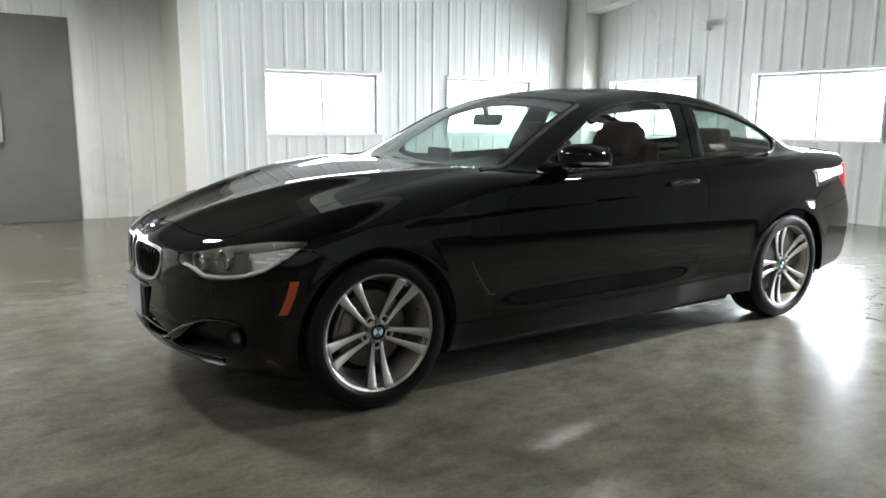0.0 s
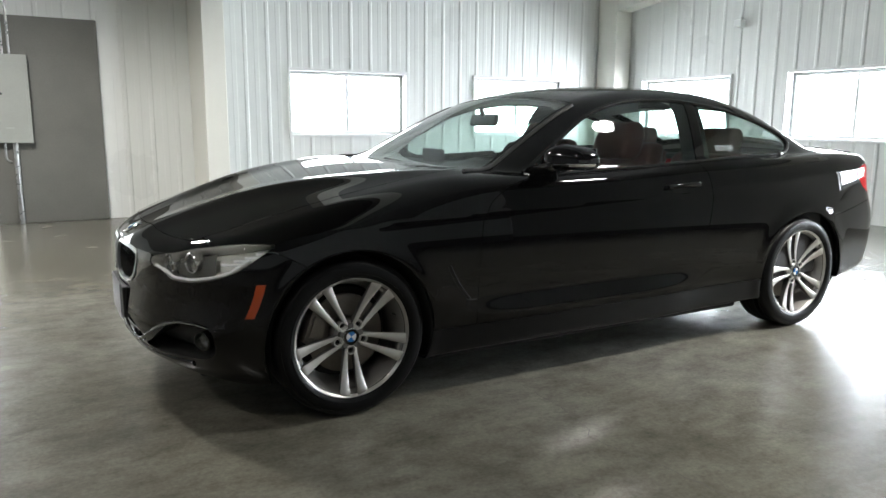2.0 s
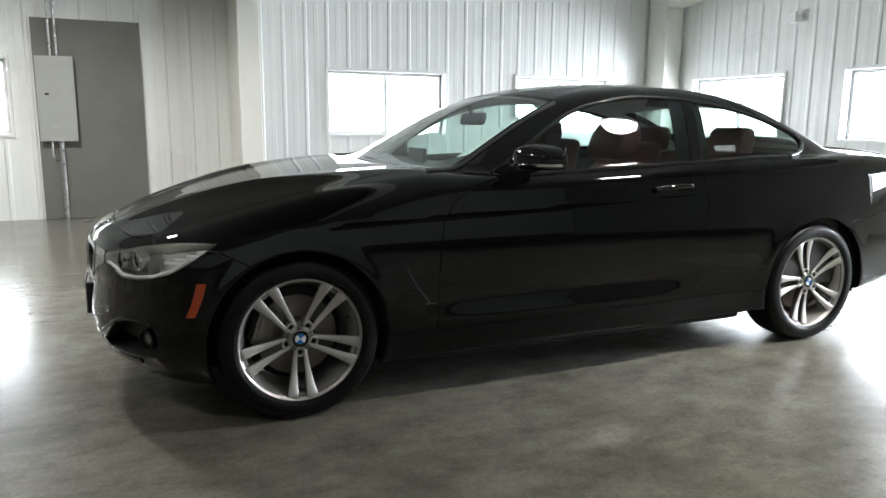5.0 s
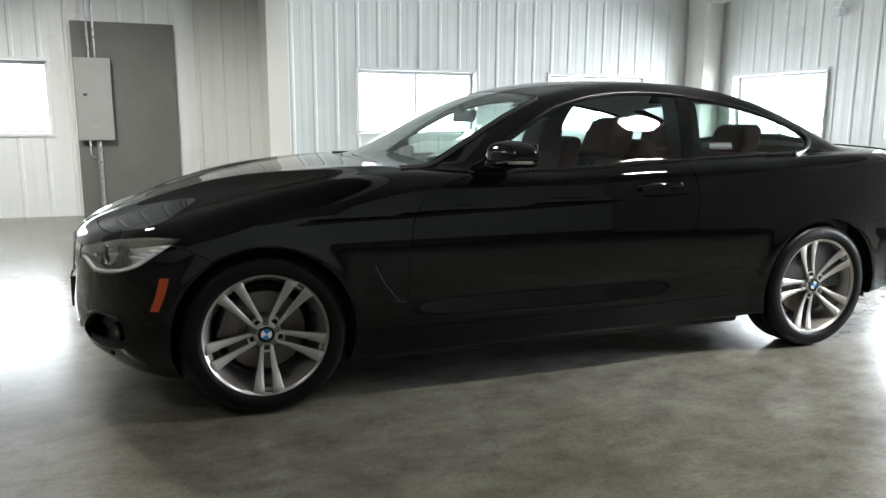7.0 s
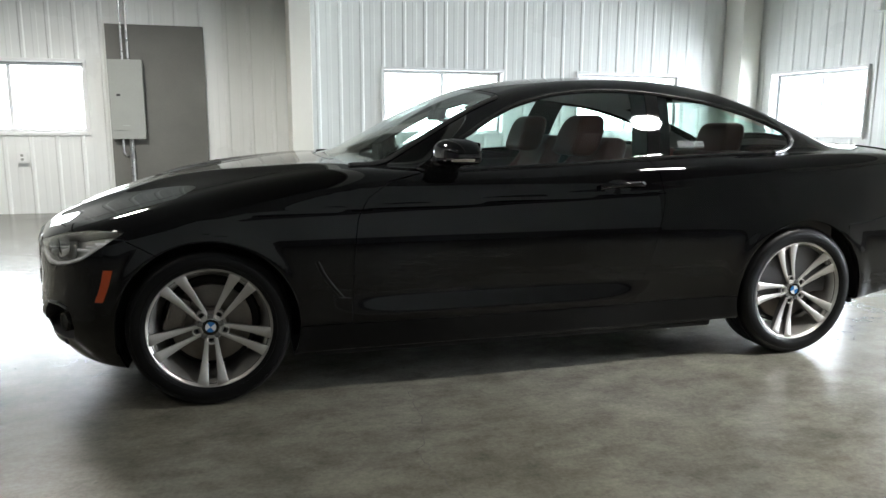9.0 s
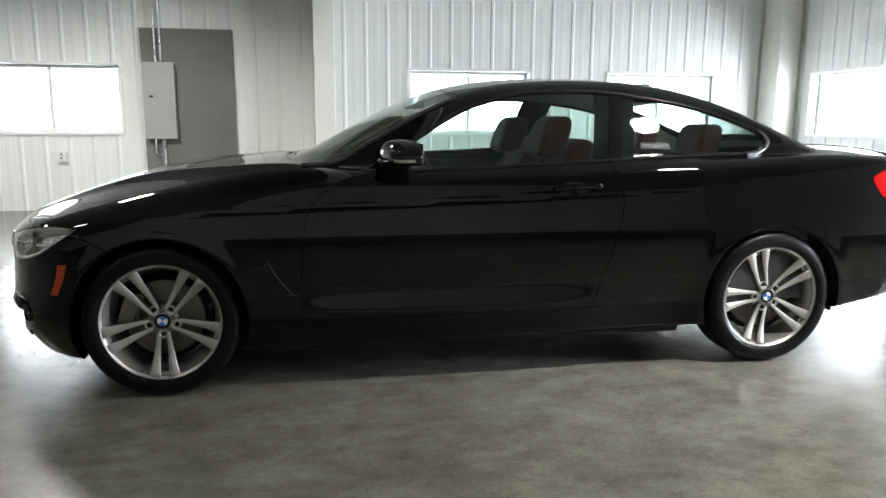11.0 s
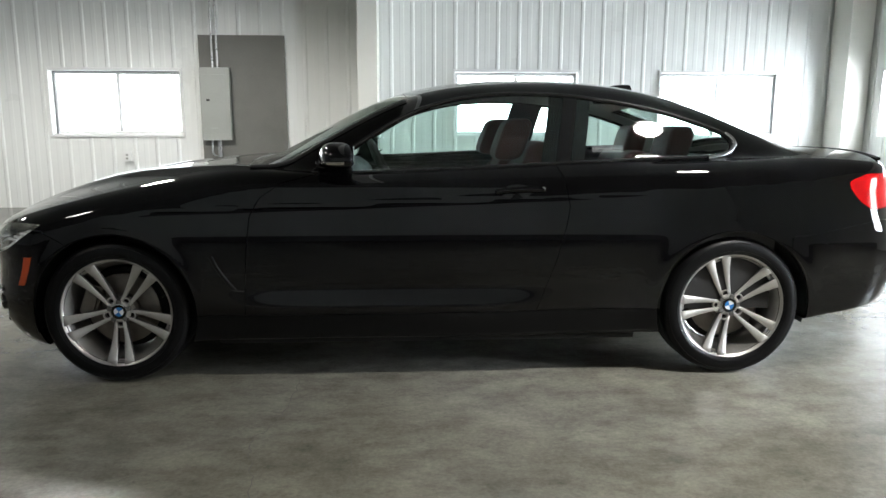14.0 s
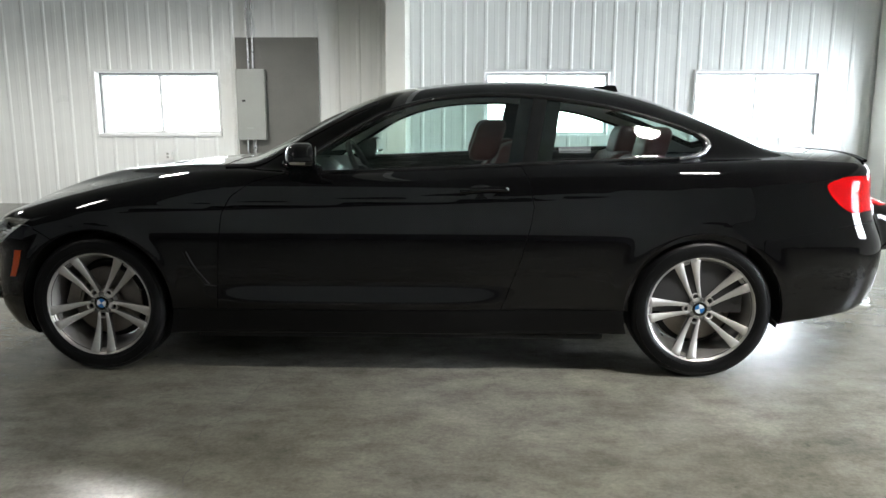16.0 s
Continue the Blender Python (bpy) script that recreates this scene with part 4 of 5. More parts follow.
# ---- wheels ----
def wheel_parts(root, turn):
    """A five double-spoke alloy wheel with its tyre; its outer face looks along -y."""
    prof = [(0.232, -0.092), (0.240, -0.100), (0.247, -0.1035), (0.253, -0.1075), (0.262, -0.1125), (0.280, -0.1145), (0.296, -0.112), (0.307, -0.107), (0.315, -0.0995), (0.3205, -0.090), (0.3235, -0.078)]
    for c in (-0.055, -0.018, 0.018, 0.055):
        prof += [(0.3255, c - 0.0065), (0.3185, c - 0.0045), (0.3185, c + 0.0045), (0.3255, c + 0.0065)]
    prof += [(0.3235, 0.078), (0.3205, 0.090), (0.307, 0.107), (0.280, 0.1145), (0.25, 0.108), (0.228, 0.092)]
    tyre = part("tyre", lathe(prof, 96), "rubber", root, "black low-profile tyre", True)
    for r, y in ((0.2635, -0.1128), (0.300, -0.1108)):
        part("sidewall_ring", lathe([(r - 0.0014, y + 0.0010), (r - 0.0006, y - 0.0012), (r + 0.0006, y - 0.0012), (r + 0.0014, y + 0.0010)], 96), "rubber", tyre)
    rim = part("rim", lathe([(0.2340, -0.091), (0.2465, -0.1015), (0.2468, -0.1040), (0.2452, -0.1052), (0.2436, -0.1046), (0.2412, -0.1018)], 96), "alloy_mid", root, "machined rim edge", True)
    part("barrel", lathe([(0.2414, -0.1020), (0.2370, -0.099), (0.2330, -0.092), (0.2270, -0.076), (0.2190, -0.050), (0.2100, -0.022), (0.199, 0.02), (0.200, 0.075), (0.225, 0.092), (0.235, 0.102)], 72), "alloy_mid", rim, "", True)
    for i in range(5):
        for s in (-1, 1):
            bm = bmesh.new()
            rows = []
            for k in range(9):
                t = k / 8
                r = 0.048 + (0.2405 - 0.048) * t
                off = s * (0.0180 + 0.0225 * t ** 1.05)
                w = 0.0074 + 0.0076 * t + 0.0095 * t ** 2.2
                y = -0.0715 - 0.0305 * t + 0.016 * math.sin(math.pi * t) * 0.55
                dep = 0.036 - 0.010 * t
                rows.append([bm.verts.new(v) for v in ((off - w, y + 0.0020, r), (off - w + 0.0014, y, r), (off + w - 0.0014, y, r), (off + w, y + 0.0020, r), (off + w * 0.72, y + dep, r), (off - w * 0.72, y + dep, r))])
            for a, b in zip(rows, rows[1:]):
                for q in range(6):
                    f = bm.faces.new((a[q], a[(q + 1) % 6], b[(q + 1) % 6], b[q]))
                    f.material_index = 0 if q in (0, 1, 2) else 1
                    f.smooth = q in (0, 1, 2)
            bm.faces.new(rows[0]).material_index = 1
            bm.faces.new(rows[-1][::-1]).material_index = 1
            bmesh.ops.recalc_face_normals(bm, faces=bm.faces)
            moved(bm, Matrix.Rotation(-turn - 2 * math.pi * i / 5, 4, "Y"))
            me = bpy.data.meshes.new("spoke")
            bm.to_mesh(me)
            bm.free()
            link("spoke", me, "alloy", rim, "", ("alloy_dark",))
        rot = Matrix.Rotation(-turn - 2 * math.pi * i / 5, 4, "Y")
        web = bmesh.new()
        add_box(web, (-0.012, -0.062, 0.045), (0.012, -0.040, 0.075), 0.003)
        part("web", moved(web, rot), "alloy_dark", rim)
        part("slot_end", moved(box((-0.017, -0.082, 0.218), (0.017, -0.055, 0.236), 0.005), rot), "alloy_mid", rim)
        well = lathe([(0.0145, -0.0735), (0.0160, -0.0755), (0.0195, -0.0755), (0.0205, -0.0735), (0.0205, -0.045), (0.0145, -0.045)], 24, closed=True)
        part("bolt_seat", moved(well, rot @ Matrix.Translation((0, 0, 0.056))), "alloy", rim, "", True)
        part("bolt_well", moved(lathe([(0.0, -0.050), (0.0146, -0.050), (0.0146, -0.045)], 20), rot @ Matrix.Translation((0, 0, 0.056))), "well", rim)
        bolt = lathe([(0.0, -0.064), (0.0075, -0.064), (0.0085, -0.062), (0.0085, -0.045)], 6)
        part("wheel_bolt", moved(bolt, rot @ Matrix.Translation((0, 0, 0.056))), "well", rim)
        bm = bmesh.new()
        add_box(bm, (-0.011, -0.078, 0.032), (0.011, -0.050, 0.052), 0.003)
        part("hub_rib", moved(bm, Matrix.Rotation(-turn - math.pi / 5 - 2 * math.pi * i / 5, 4, "Y")), "alloy_dark", rim)
    part("hub", lathe([(0.0, -0.070), (0.036, -0.072), (0.046, -0.071), (0.050, -0.066), (0.058, -0.050), (0.066, -0.03)], 48), "alloy", rim, "", True)
    cap = part("centre_cap", lathe([(0.0, -0.0775), (0.0335, -0.0775), (0.0355, -0.0755), (0.0355, -0.07)], 40), "gloss_black", root, "black-ringed centre cap", True)
    part("cap_ring", lathe([(0.0325, -0.0778), (0.0330, -0.0792), (0.0352, -0.0788), (0.0356, -0.077)], 40), "chrome", cap, "", True)
    for q in range(4):
        bm = bmesh.new()
        c = bm.verts.new((0, -0.0790, 0))
        ring = [bm.verts.new((0.0215 * math.cos(a), -0.0790, 0.0215 * math.sin(a))) for a in [turn * 0.7 + math.pi / 2 * (q + k / 8) for k in range(9)]]
        for a, b in zip(ring, ring[1:]):
            bm.faces.new((c, a, b))
        part("cap_field", bm, "blue" if q % 2 else "white_enamel", cap)
    disc = part("brake_disc", lathe([(0.07, -0.012), (0.16, -0.012), (0.163, -0.010), (0.163, 0.010), (0.07, 0.010)], 64), "disc", root, "bare steel brake disc", True)
    part("disc_bell", lathe([(0.0, -0.040), (0.068, -0.040), (0.074, -0.034), (0.074, 0.0)], 40), "disc", disc, "", True)
    part("backing_plate", lathe([(0.0, 0.024), (0.185, 0.024), (0.19, 0.028), (0.185, 0.032), (0.0, 0.032)], 40), "well", root, "", True)
    v = lathe([(0.0, -0.010), (0.003, -0.010), (0.004, 0.0), (0.0045, 0.018)], 10)
    part("valve", moved(v, Matrix.Rotation(-turn - 1.9, 4, "Y") @ Matrix.Translation((0, -0.074, 0.207))), "dark_chrome", rim)


def caliper(root, ang):
    m = Matrix.Rotation(-ang, 4, "Y")
    bm = bmesh.new()
    add_box(bm, (-0.075, -0.045, 0.100), (0.075, 0.045, 0.178), 0.014)
    add_box(bm, (-0.045, -0.055, 0.112), (0.045, -0.04, 0.165), 0.008)
    part("brake_caliper", moved(bm, m), "disc", root, "grey cast brake caliper", True)


def add_wheels():
    for x, half, turn, cal in ((AXLE_F, 0.776, math.radians(180), math.radians(70)), (AXLE_R, 0.788, math.radians(19), math.radians(-70))):
        for s in (-1, 1):
            root = empty("wheel", (x, s * half, HUB_Z), car)
            if s > 0:
                root.rotation_euler = (0, 0, math.pi)
            tagged(root, "double-spoke silver alloy wheel with a black tyre")
            wheel_parts(root, turn)
            caliper(root, cal if s < 0 else -cal)
            V, F, n = [], [], 40
            for i in range(n + 1):
                a = math.radians(-14 + 208 * i / n)
                for r, y in ((ARCH_R + 0.004, 0.872 - abs(half)), (ARCH_R + 0.012, 0.84 - abs(half)), (ARCH_R + 0.014, -0.27)):
                    V.append((r * math.cos(a), -y, r * math.sin(a)))
                V.append((0.03 * math.cos(a), 0.27, 0.03 * math.sin(a)))
            for i in range(n):
                for q in range(3):
                    F.append((i * 4 + q, i * 4 + q + 1, i * 4 + q + 5, i * 4 + q + 4))
            liner = link("wheel_arch_liner", mesh_of(V, F, True), "well", car)
            liner.location, liner.rotation_euler = root.location, root.rotation_euler


add_wheels()
# plain tray, added to keep stray light off the floor below
pan = box((-0.98, -0.80, 0.150), (0.98, 0.80, 0.235), 0.02)
add_box(pan, (-1.95, -0.60, 0.165), (-0.96, 0.60, 0.235), 0.02)
add_box(pan, (0.96, -0.60, 0.175), (1.78, 0.60, 0.255), 0.02)
part("underbody", pan, "well", car, "dark underbody tray added to block light under the car")


# ---- lamps, grille and nose ----
def add_headlamp(s):
    root = empty("headlamp", (0, 0, 0), car)
    tagged(root, "clear headlamp with twin round projectors and a silver inside")
    bowl("lamp_housing", [less(lamp, 0.001)], 0.062, "reflector", root, s, "silver lamp reflector")
    V, F = cutout(V0, F0, less(lamp, 0.0015))
    if s < 0:
        V, F = V * (1, -1, 1), F[:, ::-1]
    lens = link("lamp_lens", shell(body, V, F, 0.003, -0.001), "lens", root, "clear lamp cover")
    lens.visible_shadow = False
    V, F = cutout(V0, F0, lambda P: lamp(P) + 0.012, lambda P: wrap_front(P) - 1.02, lambda P: 0.64 - wrap_front(P))
    if s < 0:
        V, F = V * (1, -1, 1), F[:, ::-1]
    link("lamp_mask", shell(body, V, F, 0.0, -0.040), "lamp_grey", root, "silver lamp mask")
    for w, z, r in ((0.80, 0.636, 0.034), (0.985, 0.652, 0.034)):
        y = w * 0.60 + 0.085
        p = nose_pt(s * y, z)
        n = Vector((normal_at(p).x * 1.0, normal_at(p).y * 0.55, 0)).normalized()
        m = axis_matrix(p - 0.024 * normal_at(p), n)
        unit = part("projector", moved(lathe([(r, -0.002), (r + 0.004, -0.006), (r + 0.007, -0.002), (r + 0.006, 0.03), (r, 0.03)], 40, closed=True), m), "chrome", root, "chrome projector ring", True)
        part("projector_lens", moved(lathe([(0.0, -0.012), (r * 0.5, -0.009), (r * 0.85, -0.003), (r, 0.004), (r, 0.010), (0, 0.010)], 36), m), "lens", unit, "", True)
        part("projector_bowl", moved(lathe([(0.0, 0.028), (r * 0.7, 0.022), (r, 0.011)], 32), m), "dark_chrome", unit, "", True)
    for k in range(4):
        z = 0.655 + 0.015 * k
        line = lifted(front_pts(-1.90 + 0.04 * k + (0.085 + 0.015 * k) * np.linspace(0, 1, 7), np.full(7, z), s), -0.020)
        part("lamp_fin", tube(line, 0.0062, 8), "white_enamel", root, "pale lamp fin", True)
    line = []
    ys = np.linspace(0.40, 0.90, 120)
    for u, z in ((0.60, 0.622), (0.69, 0.606), (0.755, 0.587), (0.88, 0.587), (1.02, 0.602), (1.13, 0.627), (1.24, 0.675)):
        row = nose_pts(s * ys, np.full(120, z), -2.0)
        line.append(min(row, key=lambda q: abs(abs(q.y) + q.x + 2.18 - u)))
    line = lifted(line, -0.010)
    part("light_ring", tube(line, 0.0060, 8), "white_enamel", root, "pale light guide", True)


def add_kidney(s):
    root = empty("kidney_grille", (0, 0, 0), car)
    tagged(root, "chrome-framed grille half with black vertical bars")
    bowl("grille_well", [lambda P: kidney(P) + 0.010], 0.055, "well", root, s)
    for a, b, lift, mat in ((-0.011, 0.001, 0.006, "satin"),):
        V, F = cutout(V0, F0, lambda P: kidney(P) - b, lambda P: a - kidney(P))
        if s < 0:
            V, F = V * (1, -1, 1), F[:, ::-1]
        link("grille_surround", shell(body, V, F, 0.020, lift), mat, root, "bright chrome surround")
    for k in range(9):
        y = 0.058 + k * 0.033
        zs = [z for z in np.linspace(0.50, 0.68, 60) if outline(np.array([y]), np.array([z]), kidney_line)[0] < -0.012]
        if len(zs) < 3:
            continue
        line = [p + Vector((0.010, 0, 0)) for p in nose_pts(np.full(6, s * y), np.linspace(min(zs), max(zs), 6))]
        part("grille_bar", tube(line, 0.0055, 6), "gloss_black", root)


def wrap_z(poly):
    return lambda P: np.maximum(outline(wrap_front(P), P[:, 2], poly), near_front(P) + 0.3)


def add_nose():
    for s in (-1, 1):
        add_headlamp(s)
        add_kidney(s)
        bowl("air_intake", [less(intake, 0.0)], 0.075, "plastic", car, s, "black plastic air intake")
        p = Vector((-1.962, s * 0.742, 0.357))
        n = Vector((-0.80, s * 0.55, -0.02))
        m = axis_matrix(p, n)
        fog = empty("fog_lamp", (0, 0, 0), car)
        part("fog_ring", moved(lathe([(0.030, 0.0), (0.032, -0.006), (0.037, -0.006), (0.039, 0.0), (0.038, 0.03), (0.030, 0.03)], 36, closed=True), m), "gloss_black", fog, "", True)
        part("fog_reflector", moved(lathe([(0.0, 0.028), (0.022, 0.020), (0.030, 0.004)], 32), m), "dark_chrome", fog, "", True)
        part("fog_lens", moved(lathe([(0.0, -0.006), (0.019, -0.004), (0.030, 0.002)], 32), m), "lens", fog, "", True)
    bridge = rounded([(0.375, 0.658), (0.47, 0.662), (0.565, 0.657), (0.572, 0.622), (0.54, 0.606), (0.47, 0.590), (0.405, 0.560), (0.395, 0.60)], 5)
    panel("grille_bridge", [less(wrap_z(bridge), 0.0), lambda P: 0.005 - kidney(P), lambda P: 0.002 - lamp(P)], "dark_chrome", 0.004, 0.003, False, "satin chrome bridge to the headlamp")
    V, F = cutout(V0, F0, less(mouth, 0.0))
    V, F = mirrored(V, F)
    N = gradient(body, V)
    W = V - 0.07 * N / np.linalg.norm(N, axis=1, keepdims=True)
    link("lower_intake", mesh_of(W, F, True), "plastic", car, "black lower intake")
    for z in (0.30, 0.335):
        part("intake_slat", tube([p + Vector((0.025, 0, 0)) for p in nose_pts(np.linspace(-0.30, 0.30, 15), np.full(15, z))], 0.006, 6), "gloss_black", car)
    for dz, r in ((0.238, 0.017), (0.214, 0.008)):
        ys = np.linspace(-0.66, 0.66, 41)
        line = lifted(nose_pts(ys, dz + 0.018 * np.maximum(0, np.abs(ys) - 0.45) / 0.3), -0.008)
        part("front_lip", tube(line, r, 8), "gloss_black", car, "", True)
    for s in (-1, 1):
        yz = np.array(((0.0, 0.258), (0.15, 0.262), (0.28, 0.275), (0.37, 0.30), (0.44, 0.335), (0.52, 0.375), (0.58, 0.405), (0.64, 0.420), (0.71, 0.424), (0.765, 0.416)))
        line = lifted(nose_pts(s * np.maximum(yz[:, 0], 0.001), yz[:, 1], -2.0), 0.001)
        part("bumper_blade", tube(line, 0.008, 8), "gloss_black", car, "", True)
    p = nose_pt(0.0, 0.712)
    n = normal_at(p)
    badge = part("bonnet_badge", moved(lathe([(0.0, -0.006), (0.036, -0.005), (0.041, -0.003), (0.041, 0.004)], 40), axis_matrix(p, n)), "chrome", car, "round blue and white badge", True)
    for q in range(4):
        bm = bmesh.new()
        c = bm.verts.new((0, -0.0068, 0))
        ring = [bm.verts.new((0.026 * math.cos(a), -0.0066, 0.026 * math.sin(a))) for a in [math.pi / 2 * (q + k / 8) for k in range(9)]]
        for a, b in zip(ring, ring[1:]):
            bm.faces.new((c, a, b))
        part("badge_field", moved(bm, axis_matrix(p, n)), "blue" if q % 2 else "white_enamel", badge)
    plate = empty("number_plate", (0, 0, 0), car)
    part("plate_bracket", box((-2.178, -0.20, 0.345), (-2.150, 0.20, 0.480), 0.006), "plastic", plate, "black plate bracket")
    part("plate", box((-2.184, -0.152, 0.332), (-2.1795, 0.152, 0.485), 0.002), "plate", plate, "pale blank plate")
    for k in range(2):
        part("sensor", moved(lathe([(0.0, -0.002), (0.012, -0.0015), (0.0125, 0.003)], 20), axis_matrix(nose_pt(-0.50 + 1.0 * k, 0.505), normal_at(nose_pt(-0.50 + 1.0 * k, 0.505)))), "gloss_black", car, "", True)


add_nose()


# ---- tail ----
def add_tail():
    for s in (-1, 1):
        root = empty("tail_lamp", (0, 0, 0), car)
        tagged(root, "glossy red tail lamp")
        bowl("lamp_housing", [less(tail_lamp, 0.001)], 0.030, "red", root, s)
        V, F = cutout(V0, F0, less(tail_lamp, 0.0015))
        if s < 0:
            V, F = V * (1, -1, 1), F[:, ::-1]
        link("lamp_lens", shell(body, V, F, 0.004, 0.0), "red_lens", root, "red lamp cover")
        for z in (0.815, 0.865):
            t = np.linspace(0, 1, 10)
            line = lifted(front_pts(2.00 + 0.12 * t, z + 0.012 * t, s), -0.016)
            part("light_bar", tube(line, 0.006, 8), "red", root, "", True)
    # boot lip
    line = []
    for y in np.linspace(-0.62, 0.62, 25):
        x = 2.30 - 0.20 * y * y
        z = float(top_z(x) - crown(x) * (abs(y) / 0.75) ** 2.4) - 0.004
        line.append((x, y, z))
    part("boot_lip", tube(line, 0.009, 10), "paint", car, "", True)
    for s in (-1, 1):
        part("exhaust_tip", moved(lathe([(0.032, -0.03), (0.036, -0.034), (0.039, -0.03), (0.039, 0.12), (0.032, 0.12)], 28, closed=True), axis_matrix((2.33, s * 0.50 if s < 0 else -0.40, 0.275), (1, 0, 0))), "chrome", car, "", True)


# ---- doors, mirrors, trims ----
def add_side(s):
    pts = []
    ring = rounded([(-0.515, 0.945), (-0.2, 0.951), (0.2, 0.968), (0.6, 0.988), (1.0, 1.003), (1.305, 1.012), (1.41, 1.028), (1.440, 1.075), (1.38, 1.130), (1.19, 1.195), (1.0, 1.244), (0.8, 1.277), (0.6, 1.299), (0.4, 1.304), (0.2, 1.289), (0.045, 1.256), (-0.105, 1.203), (-0.305, 1.086), (-0.45, 0.99)], 6)
    pts = lifted(front_pts(ring[:, 0], ring[:, 1], s, 0.7), 0.0015)
    part("window_moulding", tube(pts, 0.0075, 8, True), "trim_dark", car, "glossy dark window moulding", True)
    # quarter end of the moulding is broader
    pts = front_pts((1.30, 1.37, 1.425, 1.452, 1.445, 1.41), (1.008, 1.016, 1.036, 1.068, 1.094, 1.120), s, 0.7)
    part("moulding_corner", tube(lifted(pts, 0.001), 0.0125, 10), "dark_chrome", car, "", True)
    # handle
    handle = empty("door_handle", (0, 0, 0), car)
    c = front_pt(0.405, 0.868, s)
    n = normal_at(c)
    t = Vector((1, 0, 0.045)).normalized()

    def local(u, v, w):
        b = n.cross(t)
        return c + float(u) * t + float(v) * (b if b.z > 0 else -b) + float(w) * n
    grip = [local(u, 0.004 - 0.006 * (u / 0.11) ** 2, 0.010 + 0.014 * math.cos(u / 0.112 * 1.45)) for u in np.linspace(-0.11, 0.108, 17)]
    bm = tube(grip, 0.0125, 12)
    part("grip", bm, "paint", handle, "", True)
    bm = bmesh.new()
    ringv = [bm.verts.new(local(0.070 * math.cos(a) - 0.018, 0.034 * math.sin(a) - 0.004, 0.0012 + 0.0005 * math.cos(2 * a))) for a in np.linspace(0, 2 * math.pi, 28, endpoint=False)]
    cc = bm.verts.new(local(-0.018, -0.002, 0.0002))
    for a, b in zip(ringv, ringv[1:] + ringv[:1]):
        bm.faces.new((a, b, cc))
    bmesh.ops.recalc_face_normals(bm, faces=bm.faces)
    part("grip_pocket", bm, "gloss_black", handle)
    if s < 0:
        part("lock_cylinder", moved(lathe([(0.0, -0.003), (0.0078, -0.003), (0.0092, -0.001), (0.0092, 0.006)], 24), axis_matrix(local(0.101, 0.003, 0.0225), n)), "chrome", handle, "bright lock cylinder", True)
    # side vent behind the front wheel
    vent = empty("side_vent", (0, 0, 0), car)
    for a, b, r, mat in (((-0.985, 0.585), (-0.885, 0.430), 0.0020, "gloss_black"), ((-0.968, 0.585), (-0.868, 0.432), 0.0030, "well"), ((-0.889, 0.430), (-0.835, 0.424), 0.0025, "well")):
        k = np.linspace(0, 1, 9)
        line = lifted(front_pts(a[0] + (b[0] - a[0]) * k - 0.010 * np.sin(math.pi * k), a[1] + (b[1] - a[1]) * k, s), 0.0005)
        part("vent_strip", tube(line, r, 8), mat, vent, "", True)
    # amber marker: a curved bar on the flank
    uu, vv = np.meshgrid(np.linspace(0, 1, 4), np.linspace(0, 1, 10), indexing="ij")
    z = 0.456 + 0.127 * vv
    x = -1.826 + 0.041 * vv + uu * (0.030 + 0.003 * vv) + 0.004 * np.sin(math.pi * vv)
    pts = front_pts(x.ravel(), z.ravel(), s)
    up, down = lifted(pts, 0.004), lifted(pts, -0.003)
    V, F = [*up, *down], []
    for i in range(3):
        for j in range(9):
            q = (i * 10 + j, i * 10 + j + 1, (i + 1) * 10 + j + 1, (i + 1) * 10 + j)
            F += [q if s > 0 else q[::-1], tuple(k + 40 for k in (q[::-1] if s > 0 else q))]
    loop = [*range(10), *[i * 10 + 9 for i in (1, 2, 3)], *range(38, 29, -1), 20, 10]
    F += [(a, b, b + 40, a + 40) for a, b in zip(loop, loop[1:] + loop[:1])]
    bm = bmesh.new()
    bm.from_mesh(mesh_of(V, F))
    bmesh.ops.recalc_face_normals(bm, faces=bm.faces)
    part("side_marker", bm, "orange", car, "amber side marker", True)
    # mirror
    root = empty("door_mirror", (0.07 if s > 0 else 0.0, -0.03 if s > 0 else 0.0, -0.012 if s > 0 else 0.0), car)
    tagged(root, "glossy black door mirror with a chrome indicator strip")

    def shape(x, y, z):
        a = np.abs(y) - 0.965
        xx = x - 0.24 * a + 0.40
        zz = z - 1.000 - 0.03 * a
        q = (np.abs(xx / 0.076) ** 3.2 + np.abs(a / 0.118) ** 3.2 + np.abs(zz / (0.086 - 0.12 * np.maximum(a, 0))) ** 2.8 + 1e-9) ** 0.34
        f = (q - 1) * 0.075
        f = smax(f, 0.978 + 0.03 * a - z, 0.03)
        return smax(f, xx - 0.052, 0.014)
    lo, hi = (-0.56, 0.82, 0.94), (-0.28, 1.12, 1.14)
    V, F = surface(shape, lo, hi, 0.009)
    N = gradient(shape, V)
    N /= np.linalg.norm(N, axis=1, keepdims=True)
    if s < 0:
        V, N, F = V * (1, -1, 1), N * (1, -1, 1), F[:, ::-1]
    link("mirror_housing", mesh_of(V, F, normals=N), "paint", root)
    V, F = surface(shape, lo, hi, 0.009)
    V, F = clip(V, F, np.abs(V[:, 2] - (1.000 + 0.03 * (V[:, 1] - 0.965))) - 0.0055)
    V, F = clip(V, F, V[:, 0] + 0.362)
    V, F = clip(V, F, 0.90 - V[:, 1])
    N = gradient(shape, V)
    N /= np.linalg.norm(N, axis=1, keepdims=True)
    V = V + 0.0025 * N
    if s < 0:
        V, N, F = V * (1, -1, 1), N * (1, -1, 1), F[:, ::-1]
